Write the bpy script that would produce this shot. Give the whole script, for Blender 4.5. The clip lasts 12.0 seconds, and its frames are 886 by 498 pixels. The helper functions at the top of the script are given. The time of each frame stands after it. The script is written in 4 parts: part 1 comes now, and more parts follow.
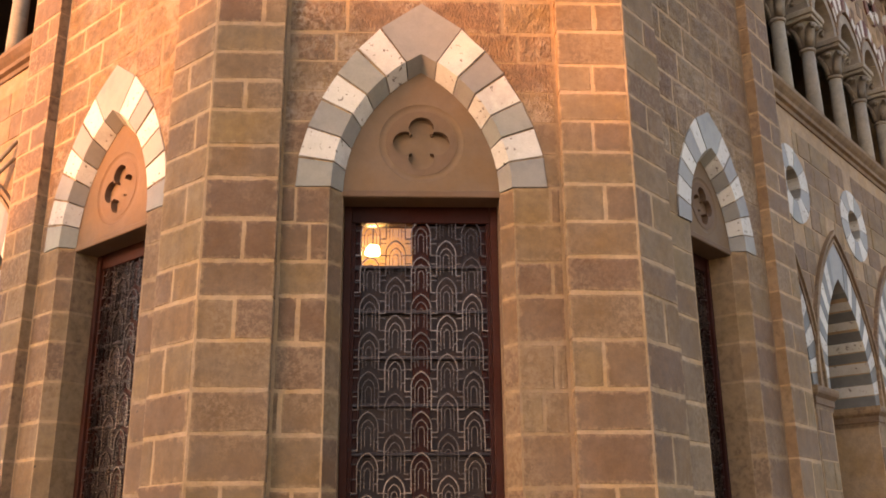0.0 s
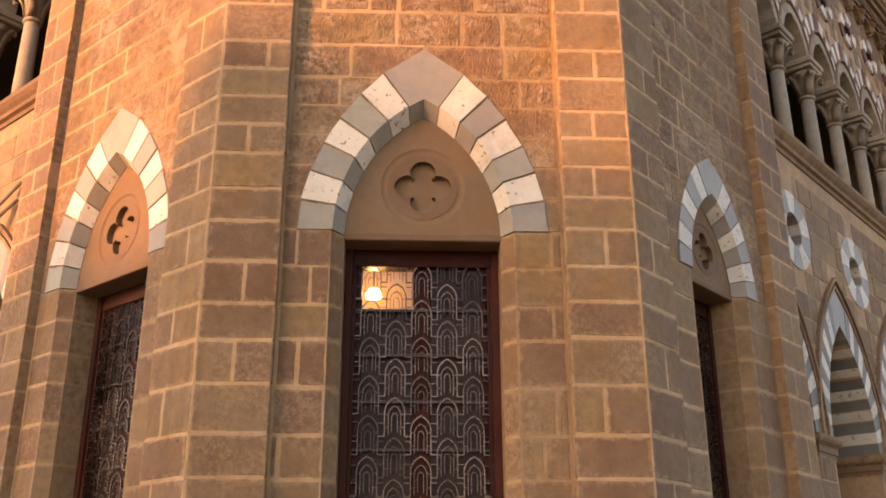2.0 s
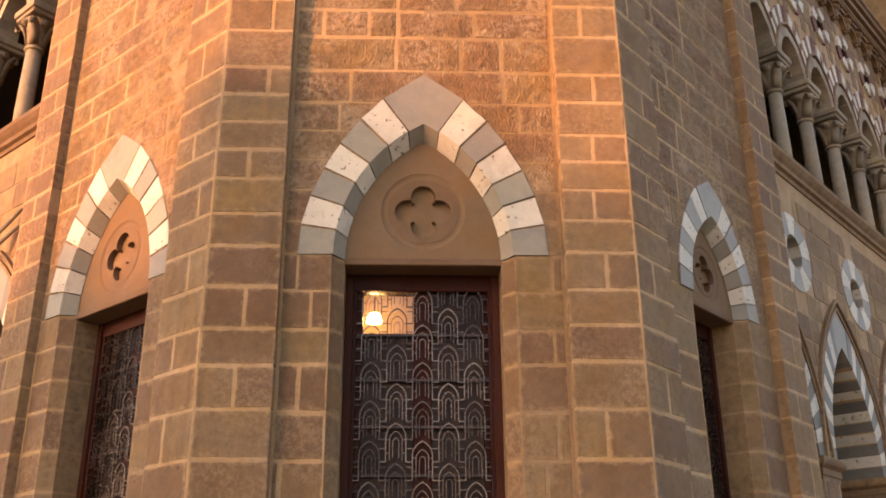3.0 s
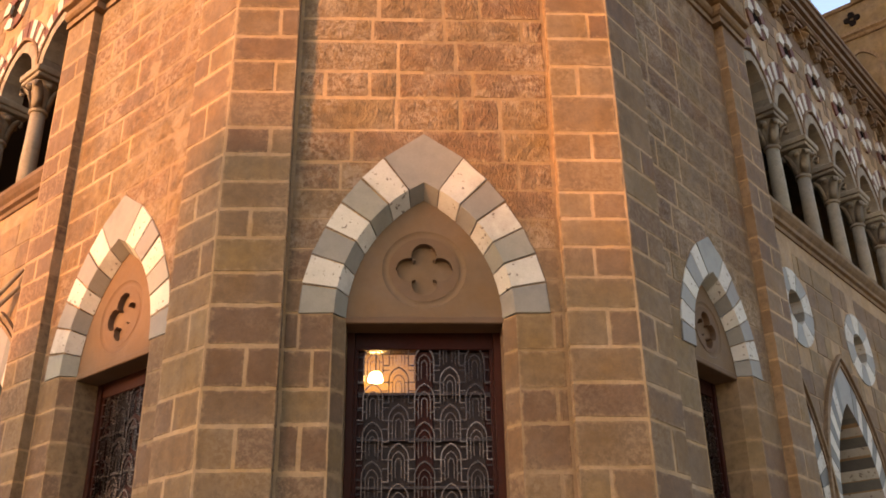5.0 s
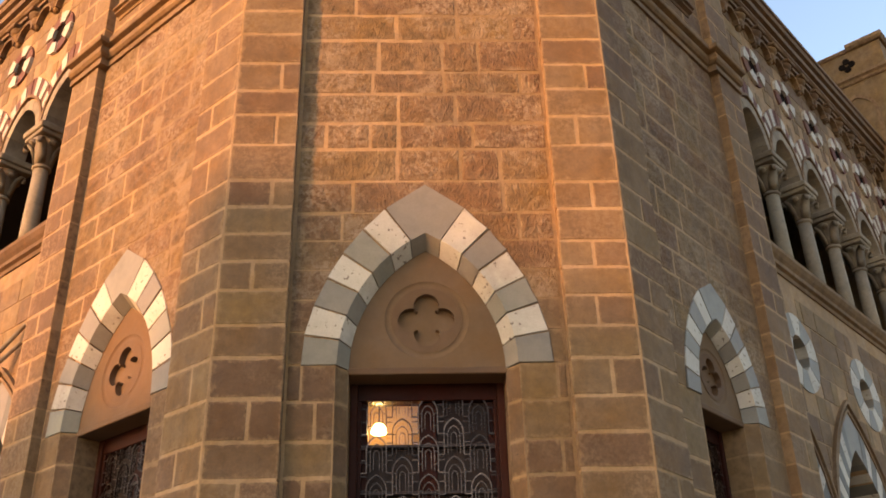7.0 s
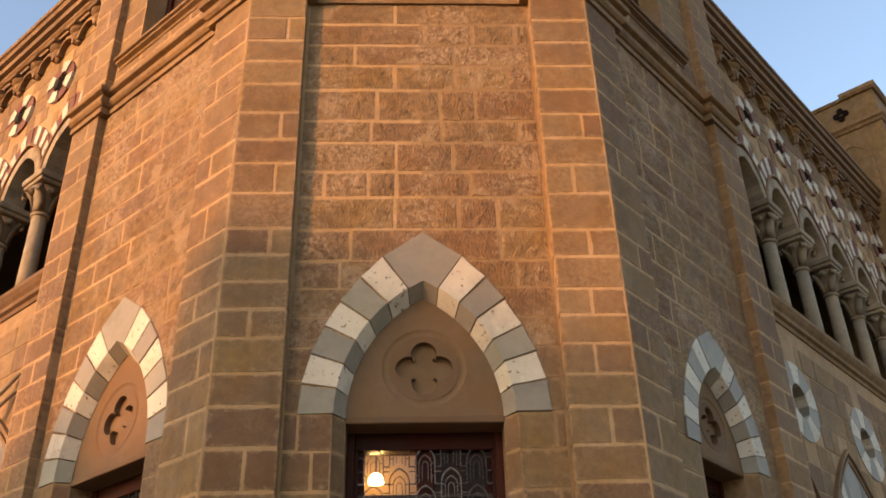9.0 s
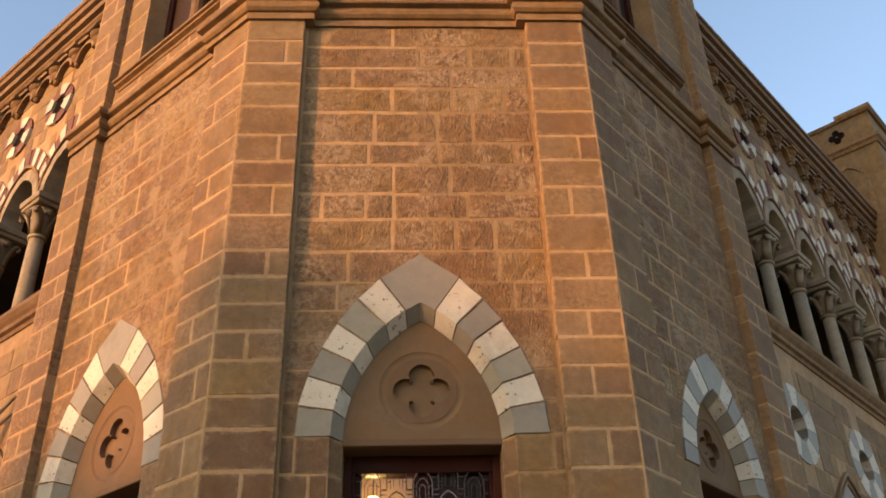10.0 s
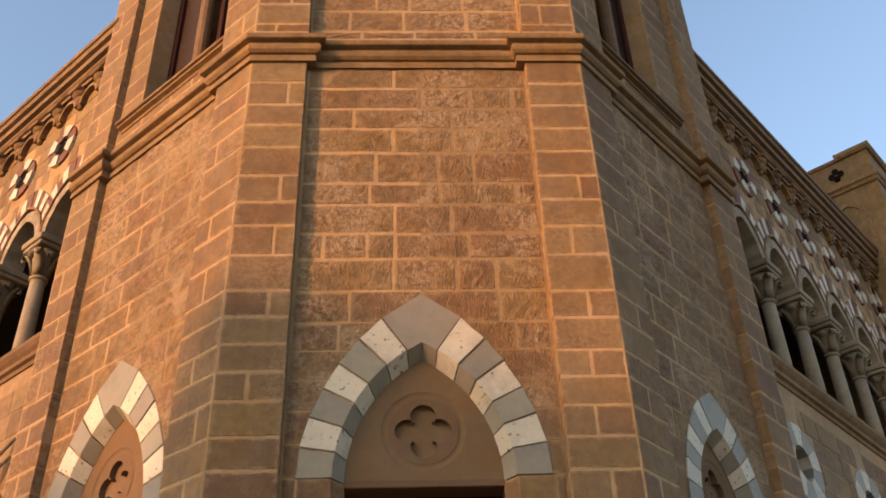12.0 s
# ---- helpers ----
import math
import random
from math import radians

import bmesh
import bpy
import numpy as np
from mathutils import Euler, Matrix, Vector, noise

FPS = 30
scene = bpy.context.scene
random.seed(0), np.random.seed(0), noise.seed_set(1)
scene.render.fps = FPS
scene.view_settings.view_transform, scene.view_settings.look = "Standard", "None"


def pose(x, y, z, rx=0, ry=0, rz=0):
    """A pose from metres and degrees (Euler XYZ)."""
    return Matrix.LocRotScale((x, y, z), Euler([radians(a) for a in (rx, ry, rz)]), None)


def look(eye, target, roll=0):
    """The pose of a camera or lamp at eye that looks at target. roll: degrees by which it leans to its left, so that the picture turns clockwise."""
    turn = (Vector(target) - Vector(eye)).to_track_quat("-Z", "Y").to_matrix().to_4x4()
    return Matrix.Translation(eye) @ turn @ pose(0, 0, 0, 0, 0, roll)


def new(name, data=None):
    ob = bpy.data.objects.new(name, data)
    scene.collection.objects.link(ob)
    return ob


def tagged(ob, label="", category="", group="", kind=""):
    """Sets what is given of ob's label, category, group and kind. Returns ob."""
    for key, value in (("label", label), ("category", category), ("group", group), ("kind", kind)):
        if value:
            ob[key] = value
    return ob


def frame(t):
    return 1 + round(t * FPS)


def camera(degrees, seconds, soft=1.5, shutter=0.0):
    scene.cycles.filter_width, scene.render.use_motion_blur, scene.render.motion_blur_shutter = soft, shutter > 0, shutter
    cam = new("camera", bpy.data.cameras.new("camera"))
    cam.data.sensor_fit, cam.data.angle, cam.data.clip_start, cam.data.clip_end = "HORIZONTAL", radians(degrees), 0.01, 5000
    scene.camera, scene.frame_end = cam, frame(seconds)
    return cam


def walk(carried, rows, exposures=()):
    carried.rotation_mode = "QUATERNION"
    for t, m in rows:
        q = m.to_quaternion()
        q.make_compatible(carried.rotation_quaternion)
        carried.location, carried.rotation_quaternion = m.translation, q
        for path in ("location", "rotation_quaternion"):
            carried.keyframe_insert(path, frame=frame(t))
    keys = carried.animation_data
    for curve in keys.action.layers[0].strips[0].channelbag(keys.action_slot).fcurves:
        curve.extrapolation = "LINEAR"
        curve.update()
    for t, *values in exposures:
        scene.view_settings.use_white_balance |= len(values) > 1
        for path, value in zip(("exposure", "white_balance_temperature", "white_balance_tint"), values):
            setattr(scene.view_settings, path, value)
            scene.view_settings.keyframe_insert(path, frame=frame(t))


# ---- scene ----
# ---- camera ----
cam = camera(49.3, 12.0, soft=1.75)
PATH = [
    (0, pose(0, 0, 1.6, 107.819, 0.511, -2.400)),
    (0.5, pose(0, 0, 1.6, 108.428, 0.585, -2.328)),
    (1, pose(0, 0, 1.6, 109.071, 0.516, -2.387)),
    (1.5, pose(0, 0, 1.6, 109.727, 0.205, -2.476)),
    (2, pose(0, 0, 1.6, 110.414, 0.104, -2.477)),
    (2.5, pose(0, 0, 1.6, 111.131, 0.328, -2.345)),
    (3, pose(0, 0, 1.6, 111.854, 0.407, -2.331)),
    (5, pose(0, 0, 1.6, 115.284, 0.792, -2.096)),
    (5.5, pose(0, 0, 1.6, 116.016, 1.090, -1.926)),
    (6, pose(0, 0, 1.6, 116.707, 0.964, -1.975)),
    (6.5, pose(0, 0, 1.6, 117.460, 1.042, -1.896)),
    (7, pose(0, 0, 1.6, 118.255, 1.405, -1.662)),
    (9, pose(0, 0, 1.6, 121.090, 1.462, -1.792)),
    (9.5, pose(0, 0, 1.6, 121.766, 1.514, -1.858)),
    (10, pose(0, 0, 1.6, 122.380, 1.568, -1.908)),
    (10.5, pose(0, 0, 1.6, 122.933, 1.517, -2.023)),
    (11, pose(0, 0, 1.6, 123.518, 1.758, -1.900)),
    (11.5, pose(0, 0, 1.6, 124.135, 1.820, -1.711)),
    (12, pose(0, 0, 1.6, 124.735, 1.719, -1.710)),
]
walk(cam, PATH, exposures=[(0.0, 2.57, 8250, 30), (4.0, 2.29, 8350, 27), (9.0, 1.83, 8050, 16), (12.0, 1.71, 7750, 15)])

# ---- world and sun ----
EYE = 1.6
SUN_EL = 11.0
SUN_DIR = Vector((-0.86, -0.51, 0)).normalized()
world = bpy.data.worlds.new("evening_sky")
scene.world = world
world.use_nodes = True
wn = world.node_tree
sky = wn.nodes.new("ShaderNodeTexSky")
sky.sky_type = "NISHITA"
sky.sun_disc = False
sky.sun_elevation = radians(SUN_EL)
sky.sun_rotation = math.atan2(SUN_DIR.x, SUN_DIR.y)
sky.air_density, sky.dust_density, sky.ozone_density = 1.0, 1.6, 2.2
wn.links.new(sky.outputs[0], wn.nodes["Background"].inputs[0])
wn.nodes["Background"].inputs[1].default_value = 0.15
sun_data = bpy.data.lights.new("sun", "SUN")
sun_data.energy, sun_data.angle, sun_data.color = 1.66, radians(0.8), (1.0, 0.505, 0.205)
sun = new("sun", sun_data)
sv = Vector((SUN_DIR.x * math.cos(radians(SUN_EL)), SUN_DIR.y * math.cos(radians(SUN_EL)), math.sin(radians(SUN_EL))))
sun.matrix_world = look(sv * 60, (0, 0, 0))


# ---- materials ----
def mat(name, base, rough=0.85, metal=0.0, spread=0.12, big=1.2, fine=60.0, bump=0.25, dist=0.004, per="object",
        stain=None, stain_scale=0.7, speck=None, speck_scale=22.0, speck_cut=0.66, hue=0.004, spec=0.3, streak=0.0, lumps=0.0, edge=None, smear=None, wander=0.55, mottle=0.0, bloom=None):
    m = bpy.data.materials.new(name)
    m.use_nodes = True
    nt = m.node_tree
    n, ln = nt.nodes, nt.links
    b = n["Principled BSDF"]
    b.inputs["Roughness"].default_value = rough
    b.inputs["Metallic"].default_value = metal
    b.inputs["Specular IOR Level"].default_value = spec
    geo = n.new("ShaderNodeNewGeometry")
    pos = geo.outputs["Position"]

    def noise_at(scale, detail=5.0, ro=0.6):
        t = n.new("ShaderNodeTexNoise")
        t.inputs["Scale"].default_value = scale
        t.inputs["Detail"].default_value = detail
        t.inputs["Roughness"].default_value = ro
        ln.new(pos, t.inputs["Vector"])
        return t.outputs["Fac"]

    def rng(sock, a, c, lo, hi):
        r = n.new("ShaderNodeMapRange")
        for k, v in zip((1, 2, 3, 4), (a, c, lo, hi)):
            r.inputs[k].default_value = v
        ln.new(sock, r.inputs[0])
        return r.outputs[0]

    def mul(a, c):
        k = n.new("ShaderNodeMath")
        k.operation = "MULTIPLY"
        ln.new(a, k.inputs[0])
        ln.new(c, k.inputs[1])
        return k.outputs[0]

    if per == "object":
        info = n.new("ShaderNodeObjectInfo")
        rnd = info.outputs["Random"]
    else:
        rnd = geo.outputs["Random Per Island"]
    nb, nf = noise_at(big), noise_at(fine, 6.0, 0.7)
    val = mul(mul(rng(nb, 0.3, 0.7, 1 - spread, 1 + spread), rng(nf, 0.25, 0.75, 1 - spread, 1 + spread)), rng(rnd, 0, 1, 1 - spread * 1.3, 1 + spread * 1.3))
    hsv = n.new("ShaderNodeHueSaturation")
    hsv.inputs["Color"].default_value = (*base, 1)
    ln.new(val, hsv.inputs["Value"])
    ln.new(rng(rnd, 0, 1, 0.5 - hue, 0.5 + hue), hsv.inputs["Hue"])
    ln.new(rng(noise_at(big * 2.3), 0.3, 0.7, 0.9, 1.1), hsv.inputs["Saturation"])
    col = hsv.outputs[0]
    if mottle:
        dark = n.new("ShaderNodeHueSaturation")
        ln.new(col, dark.inputs["Color"])
        ln.new(mul(rng(noise_at(9.0, 8.0, 0.72), 0.32, 0.68, 1 - mottle, 1 + mottle), rng(noise_at(2.6, 6.0, 0.65), 0.3, 0.7, 1 - mottle * 0.4, 1 + mottle * 0.4)), dark.inputs["Value"])
        col = dark.outputs[0]

    def over(c, fac, colour):
        x = n.new("ShaderNodeMix")
        x.data_type = "RGBA"
        ln.new(fac, x.inputs[0])
        ln.new(c, x.inputs[6])
        x.inputs[7].default_value = (*colour, 1)
        return x.outputs[2]

    if stain:
        col = over(col, rng(noise_at(stain_scale, 6.0, 0.65), 0.52, 0.72, 0.0, 0.6), stain)
    if streak:
        mp = n.new("ShaderNodeMapping")
        mp.inputs["Scale"].default_value = (5.0, 5.0, 0.35)
        ln.new(pos, mp.inputs["Vector"])
        t = n.new("ShaderNodeTexNoise")
        t.inputs["Scale"].default_value = 1.3
        t.inputs["Detail"].default_value = 5.0
        ln.new(mp.outputs[0], t.inputs["Vector"])
        col = over(col, rng(t.outputs["Fac"], 0.52, 0.75, 0.0, streak), tuple(c * 0.55 for c in base))
    if speck:
        col = over(col, rng(noise_at(speck_scale, 3.0, 0.5), speck_cut, speck_cut + 0.05, 0.0, 0.85), speck)
    if bloom:
        # pale salt bloom in drifts, broken up into grains
        col = over(col, mul(rng(noise_at(0.85, 4.0, 0.6), 0.47, 0.60, 0.0, 1.0), rng(noise_at(24.0, 5.0, 0.75), 0.45, 0.58, 0.0, 0.8)), bloom)
    if smear:
        tg = n.new("ShaderNodeTexCoord")
        sg = n.new("ShaderNodeSeparateXYZ")
        ln.new(tg.outputs["Generated"], sg.inputs[0])

        def math_node(op, p, q):
            k = n.new("ShaderNodeMath")
            k.operation = op
            for i, v in enumerate((p, q)):
                if isinstance(v, (int, float)):
                    k.inputs[i].default_value = v
                else:
                    ln.new(v, k.inputs[i])
            return k.outputs[0]

        def rim(sock, gain):
            return math_node("MULTIPLY", math_node("SUBTRACT", 0.5, math_node("ABSOLUTE", math_node("SUBTRACT", sock, 0.5), 0.0)), gain)

        d = math_node("MINIMUM", rim(sg.outputs[0], 1.5), rim(sg.outputs[2], 1.0))
        d = math_node("ADD", d, math_node("MULTIPLY", math_node("SUBTRACT", noise_at(14.0, 6.0, 0.7), 0.5), wander))
        col = over(col, rng(d, -0.05, 0.09, 0.85, 0.0), smear)
    if edge:
        tc = n.new("ShaderNodeTexCoord")
        sx = n.new("ShaderNodeSeparateXYZ")
        ln.new(tc.outputs["Object"], sx.inputs[0])
        near = rng(sx.outputs[0], 0.06, 0.2, 1.0, 0.0)
        col = over(col, mul(near, rng(noise_at(1.6, 5.0), 0.3, 0.6, 0.1, 0.5)), edge)
    ln.new(col, b.inputs["Base Color"])
    ln.new(rng(nf, 0.3, 0.7, max(rough - 0.12, 0.05), min(rough + 0.1, 1)), b.inputs["Roughness"])
    hsum = nf
    if lumps:
        # pecked tooling: short upright furrows over coarser hollows
        mp = n.new("ShaderNodeMapping")
        mp.inputs["Scale"].default_value = (1.0, 1.0, 0.5)
        ln.new(pos, mp.inputs["Vector"])
        v = n.new("ShaderNodeTexNoise")
        v.inputs["Scale"].default_value = lumps
        v.inputs["Detail"].default_value = 3.0
        v.inputs["Roughness"].default_value = 0.55
        ln.new(mp.outputs[0], v.inputs["Vector"])
        a = n.new("ShaderNodeMath")
        a.operation = "ADD"
        ln.new(rng(v.outputs["Fac"], 0.34, 0.62, 0.0, 1.3), a.inputs[0])
        ln.new(rng(noise_at(lumps * 0.3, 3.0, 0.5), 0.3, 0.7, 0.0, 1.4), a.inputs[1])
        hsum = a.outputs[0]
    bp = n.new("ShaderNodeBump")
    bp.inputs["Strength"].default_value = bump
    bp.inputs["Distance"].default_value = dist
    ln.new(hsum, bp.inputs["Height"])
    ln.new(bp.outputs[0], b.inputs["Normal"])
    return m


STONE = mat("dressed_sandstone", (0.155, 0.086, 0.041), stain=(0.118, 0.064, 0.035), spread=0.13, bump=0.5, dist=0.006, streak=0.4, speck=(0.048, 0.028, 0.018), speck_scale=9.0, speck_cut=0.735, smear=(0.270, 0.160, 0.080), wander=0.6, mottle=0.2, hue=0.009, bloom=(0.225, 0.137, 0.074))
ROUGH = mat("pecked_sandstone", (0.176, 0.098, 0.046), spread=0.07, fine=90, bump=1.0, dist=0.0055, stain=(0.125, 0.071, 0.037), lumps=60.0, speck=(0.262, 0.165, 0.092), speck_scale=3.2, speck_cut=0.60, smear=(0.245, 0.145, 0.073), wander=0.9, mottle=0.32, hue=0.008, bloom=(0.325, 0.216, 0.136))
STONE_WALL = mat("coursed_wall_stone", (0.186, 0.107, 0.051), spread=0.15, fine=45, bump=0.5, dist=0.008, stain=(0.112, 0.068, 0.037), per="island", streak=0.3, mottle=0.24, hue=0.008)
MORTAR = mat("lime_mortar", (0.292, 0.173, 0.087), spread=0.14, fine=60, bump=0.6, dist=0.005, per="island", hue=0.0, stain=(0.215, 0.126, 0.063), stain_scale=1.6, mottle=0.2)
WEATHERED = mat("weathered_moulding_stone", (0.158, 0.086, 0.040), spread=0.16, fine=50, bump=0.4, stain=(0.069, 0.040, 0.022), stain_scale=2.0, streak=0.4, mottle=0.24)
RUSTED = mat("rust_streaked_sandstone", (0.162, 0.089, 0.042), stain=(0.118, 0.064, 0.035), spread=0.12, bump=0.45, dist=0.005, streak=0.4, edge=(0.142, 0.073, 0.031), smear=(0.270, 0.160, 0.080), wander=0.6, mottle=0.2)
TYMP = mat("carved_sandstone", (0.140, 0.077, 0.039), spread=0.07, fine=110, bump=0.2, stain=(0.116, 0.067, 0.036), stain_scale=2.0, mottle=0.08)
WHITE = mat("white_limestone", (0.46, 0.395, 0.315), rough=0.7, spread=0.08, speck=(0.101, 0.060, 0.040), speck_scale=24, speck_cut=0.635, stain=(0.269, 0.209, 0.155), stain_scale=3.5, hue=0.005, mottle=0.07)
GREY = mat("grey_marble", (0.212, 0.180, 0.138), rough=0.6, spread=0.08, stain=(0.141, 0.121, 0.105), stain_scale=4.0, hue=0.01, mottle=0.08)
SLATE = mat("dark_grey_stone", (0.120, 0.105, 0.086), rough=0.65, spread=0.1, stain=(0.08, 0.069, 0.057), stain_scale=4.0, mottle=0.1)
CREAM = mat("cream_limestone", (0.232, 0.176, 0.118), spread=0.12, stain=(0.098, 0.068, 0.046), stain_scale=3.0, speck=(0.068, 0.048, 0.034), speck_scale=14, speck_cut=0.70, mottle=0.15)
REDST = mat("red_sandstone", (0.135, 0.054, 0.038), spread=0.12, hue=0.01)
WOOD = mat("mahogany_paint", (0.040, 0.0105, 0.006), rough=0.5, spread=0.2, fine=35, bump=0.2, spec=0.08, stain=(0.03, 0.011, 0.009), stain_scale=3)
# light and dark patches in the colour imitate scattered highlights on the bars
IRON = mat("glint_patched_iron", (0.105, 0.068, 0.052), rough=0.3, metal=0.75, spread=0.45, big=4, fine=60, stain=(0.022, 0.011, 0.008), stain_scale=5, spec=0.5)
DARKIRON = mat("rusty_iron", (0.035, 0.02, 0.016), rough=0.5, metal=0.4, spread=0.25, spec=0.4)
# near black, painted where openings would show only shade
VOID_SHADE = mat("painted_void", (0.014, 0.010, 0.008), rough=0.95, spec=0.0)
FROST = mat("dusty_glass", (0.036, 0.021, 0.016), rough=0.42, spread=0.12, big=3, fine=25, bump=0.05, spec=0.1)
PLASTER = mat("lobby_plaster", (0.55, 0.37, 0.15), spread=0.05)
# near-black colour that carries the shade inside the gallery and side lobbies
DARKROOM = mat("shaded_interior", (0.05, 0.035, 0.025), spread=0.1)
GROUND = mat("paving", (0.21, 0.15, 0.09), spread=0.15, big=0.4, fine=8)
LEAF = mat("dry_foliage", (0.06, 0.085, 0.03), spread=0.3, per="island")
BARK = mat("bark", (0.10, 0.075, 0.055), spread=0.2, fine=20, bump=0.6, dist=0.02)


def emitter(name, colour, power):
    m = bpy.data.materials.new(name)
    m.use_nodes = True
    b = m.node_tree.nodes["Principled BSDF"]
    b.inputs["Base Color"].default_value = (0.9, 0.88, 0.8, 1)
    b.inputs["Emission Color"].default_value = (*colour, 1)
    b.inputs["Emission Strength"].default_value = power
    return m


GLOW = emitter("lit_globe", (1.0, 0.63, 0.22), 15.0)
GLASS = bpy.data.materials.new("clear_glass")
GLASS.use_nodes = True
gb = GLASS.node_tree.nodes["Principled BSDF"]
gb.inputs["Transmission Weight"].default_value = 1.0
gb.inputs["Roughness"].default_value = 0.02
gb.inputs["IOR"].default_value = 1.45


# ---- mesh helpers ----
def link(name, bm, material, parent=None, label="", smooth=False):
    me = bpy.data.meshes.new(name)
    bmesh.ops.recalc_face_normals(bm, faces=bm.faces)
    bm.to_mesh(me)
    bm.free()
    me.materials.append(material)
    if smooth:
        me.shade_smooth()
    ob = new(name, me)
    ob.parent = parent
    if label:
        tagged(ob, label)
    return ob


part = link


def thing(name, m, label, category, group="", kind=""):
    ob = new(name)
    ob.empty_display_size = 0.2
    ob.matrix_world = m
    return tagged(ob, label, category, group, kind)


def box(bm, x0, x1, y0, y1, z0, z1, bevel=0.0):
    r = bmesh.ops.create_cube(bm, size=1)
    bmesh.ops.transform(bm, matrix=Matrix.LocRotScale(((x0 + x1) / 2, (y0 + y1) / 2, (z0 + z1) / 2), None, (abs(x1 - x0), abs(y1 - y0), abs(z1 - z0))), verts=r["verts"])
    if bevel:
        ed = {e for v in r["verts"] for e in v.link_edges}
        bmesh.ops.bevel(bm, geom=list(ed), offset=bevel, segments=1, affect="EDGES", profile=0.5)


def boxes(*rows, bevel=0.0):
    bm = bmesh.new()
    for r in rows:
        box(bm, *r, bevel=bevel)
    return bm


def prism(bm, poly, y0, y1, back=None):
    """A solid between the outline poly (x, z) at y0 and back (or the same outline) at y1."""
    back = back or poly
    a = [bm.verts.new((x, y0, z)) for x, z in poly]
    b = [bm.verts.new((x, y1, z)) for x, z in back]
    bm.faces.new(a)
    bm.faces.new(b[::-1])
    for i in range(len(a)):
        j = (i + 1) % len(a)
        bm.faces.new((a[i], b[i], b[j], a[j]))


def plate(loops, y0, y1):
    """A flat plate with holes: loops of (x, z), the first one is the rim."""
    bm = bmesh.new()
    edges = []
    for lp in loops:
        vs = [bm.verts.new((x, y0, z)) for x, z in lp]
        edges += [bm.edges.new((vs[i], vs[(i + 1) % len(vs)])) for i in range(len(vs))]
    r = bmesh.ops.triangle_fill(bm, use_beauty=True, edges=edges)
    faces = [f for f in bm.faces]
    ex = bmesh.ops.extrude_face_region(bm, geom=faces)
    bmesh.ops.translate(bm, vec=(0, y1 - y0, 0), verts=[v for v in ex["geom"] if isinstance(v, bmesh.types.BMVert)])
    return bm


def sweep(path, profile, closed_profile=True):
    """A moulding along the plan line path (x, y), profile (out, z) closed, with mitred corners; out is to the right-hand side of the way."""
    bm = bmesh.new()
    pts = [Vector(p) for p in path]
    rings = []
    for i, p in enumerate(pts):
        ns = []
        if i > 0:
            d = (pts[i] - pts[i - 1]).normalized()
            ns.append(Vector((d.y, -d.x)))
        if i < len(pts) - 1:
            d = (pts[i + 1] - pts[i]).normalized()
            ns.append(Vector((d.y, -d.x)))
        nn = sum(ns, Vector((0, 0)))
        nn = nn / nn.dot(ns[0]) if len(ns) == 2 else nn
        rings.append([bm.verts.new((p.x + nn.x * o, p.y + nn.y * o, z)) for o, z in profile])
    k = len(profile)
    for a, b in zip(rings, rings[1:]):
        for i in range(k):
            j = (i + 1) % k
            bm.faces.new((a[i], a[j], b[j], b[i]))
    bm.faces.new(rings[0])
    bm.faces.new(rings[-1][::-1])
    return bm


def lathe(profile, seg=20, x=0.0, y=0.0):
    bm = bmesh.new()
    rings = []
    for r, z in profile:
        rings.append([bm.verts.new((x + r * math.cos(2 * math.pi * i / seg), y + r * math.sin(2 * math.pi * i / seg), z)) for i in range(seg)])
    for a, b in zip(rings, rings[1:]):
        for i in range(seg):
            j = (i + 1) % seg
            bm.faces.new((a[i], a[j], b[j], b[i]))
    bm.faces.new(rings[0][::-1])
    bm.faces.new(rings[-1])
    return bm


def arc_r(a, r):
    return (a * a + r * r) / (2 * a)


def arc_pt(a, r, th):
    """Left half of a pointed arch of half width a and rise r, at the angle th from its springing."""
    rr = arc_r(a, r)
    return (-(rr * math.cos(th) - rr + a), rr * math.sin(th))


def arc_max(a, r):
    return math.asin(min(1, r / arc_r(a, r)))


def arch_half(a, r, dz):
    if dz <= 0:
        return a
    if dz >= r:
        return 0.0
    rr = arc_r(a, r)
    return max(0.0, math.sqrt(max(0, rr * rr - dz * dz)) - rr + a)


def arch_line(xc, zs, a, r, n=10):
    """The whole line of an arch from the left springing over the apex to the right one."""
    left = [arc_pt(a, r, arc_max(a, r) * i / n) for i in range(n + 1)]
    return [(xc + x, zs + z) for x, z in left] + [(xc - x, zs + z) for x, z in left[-2::-1]]


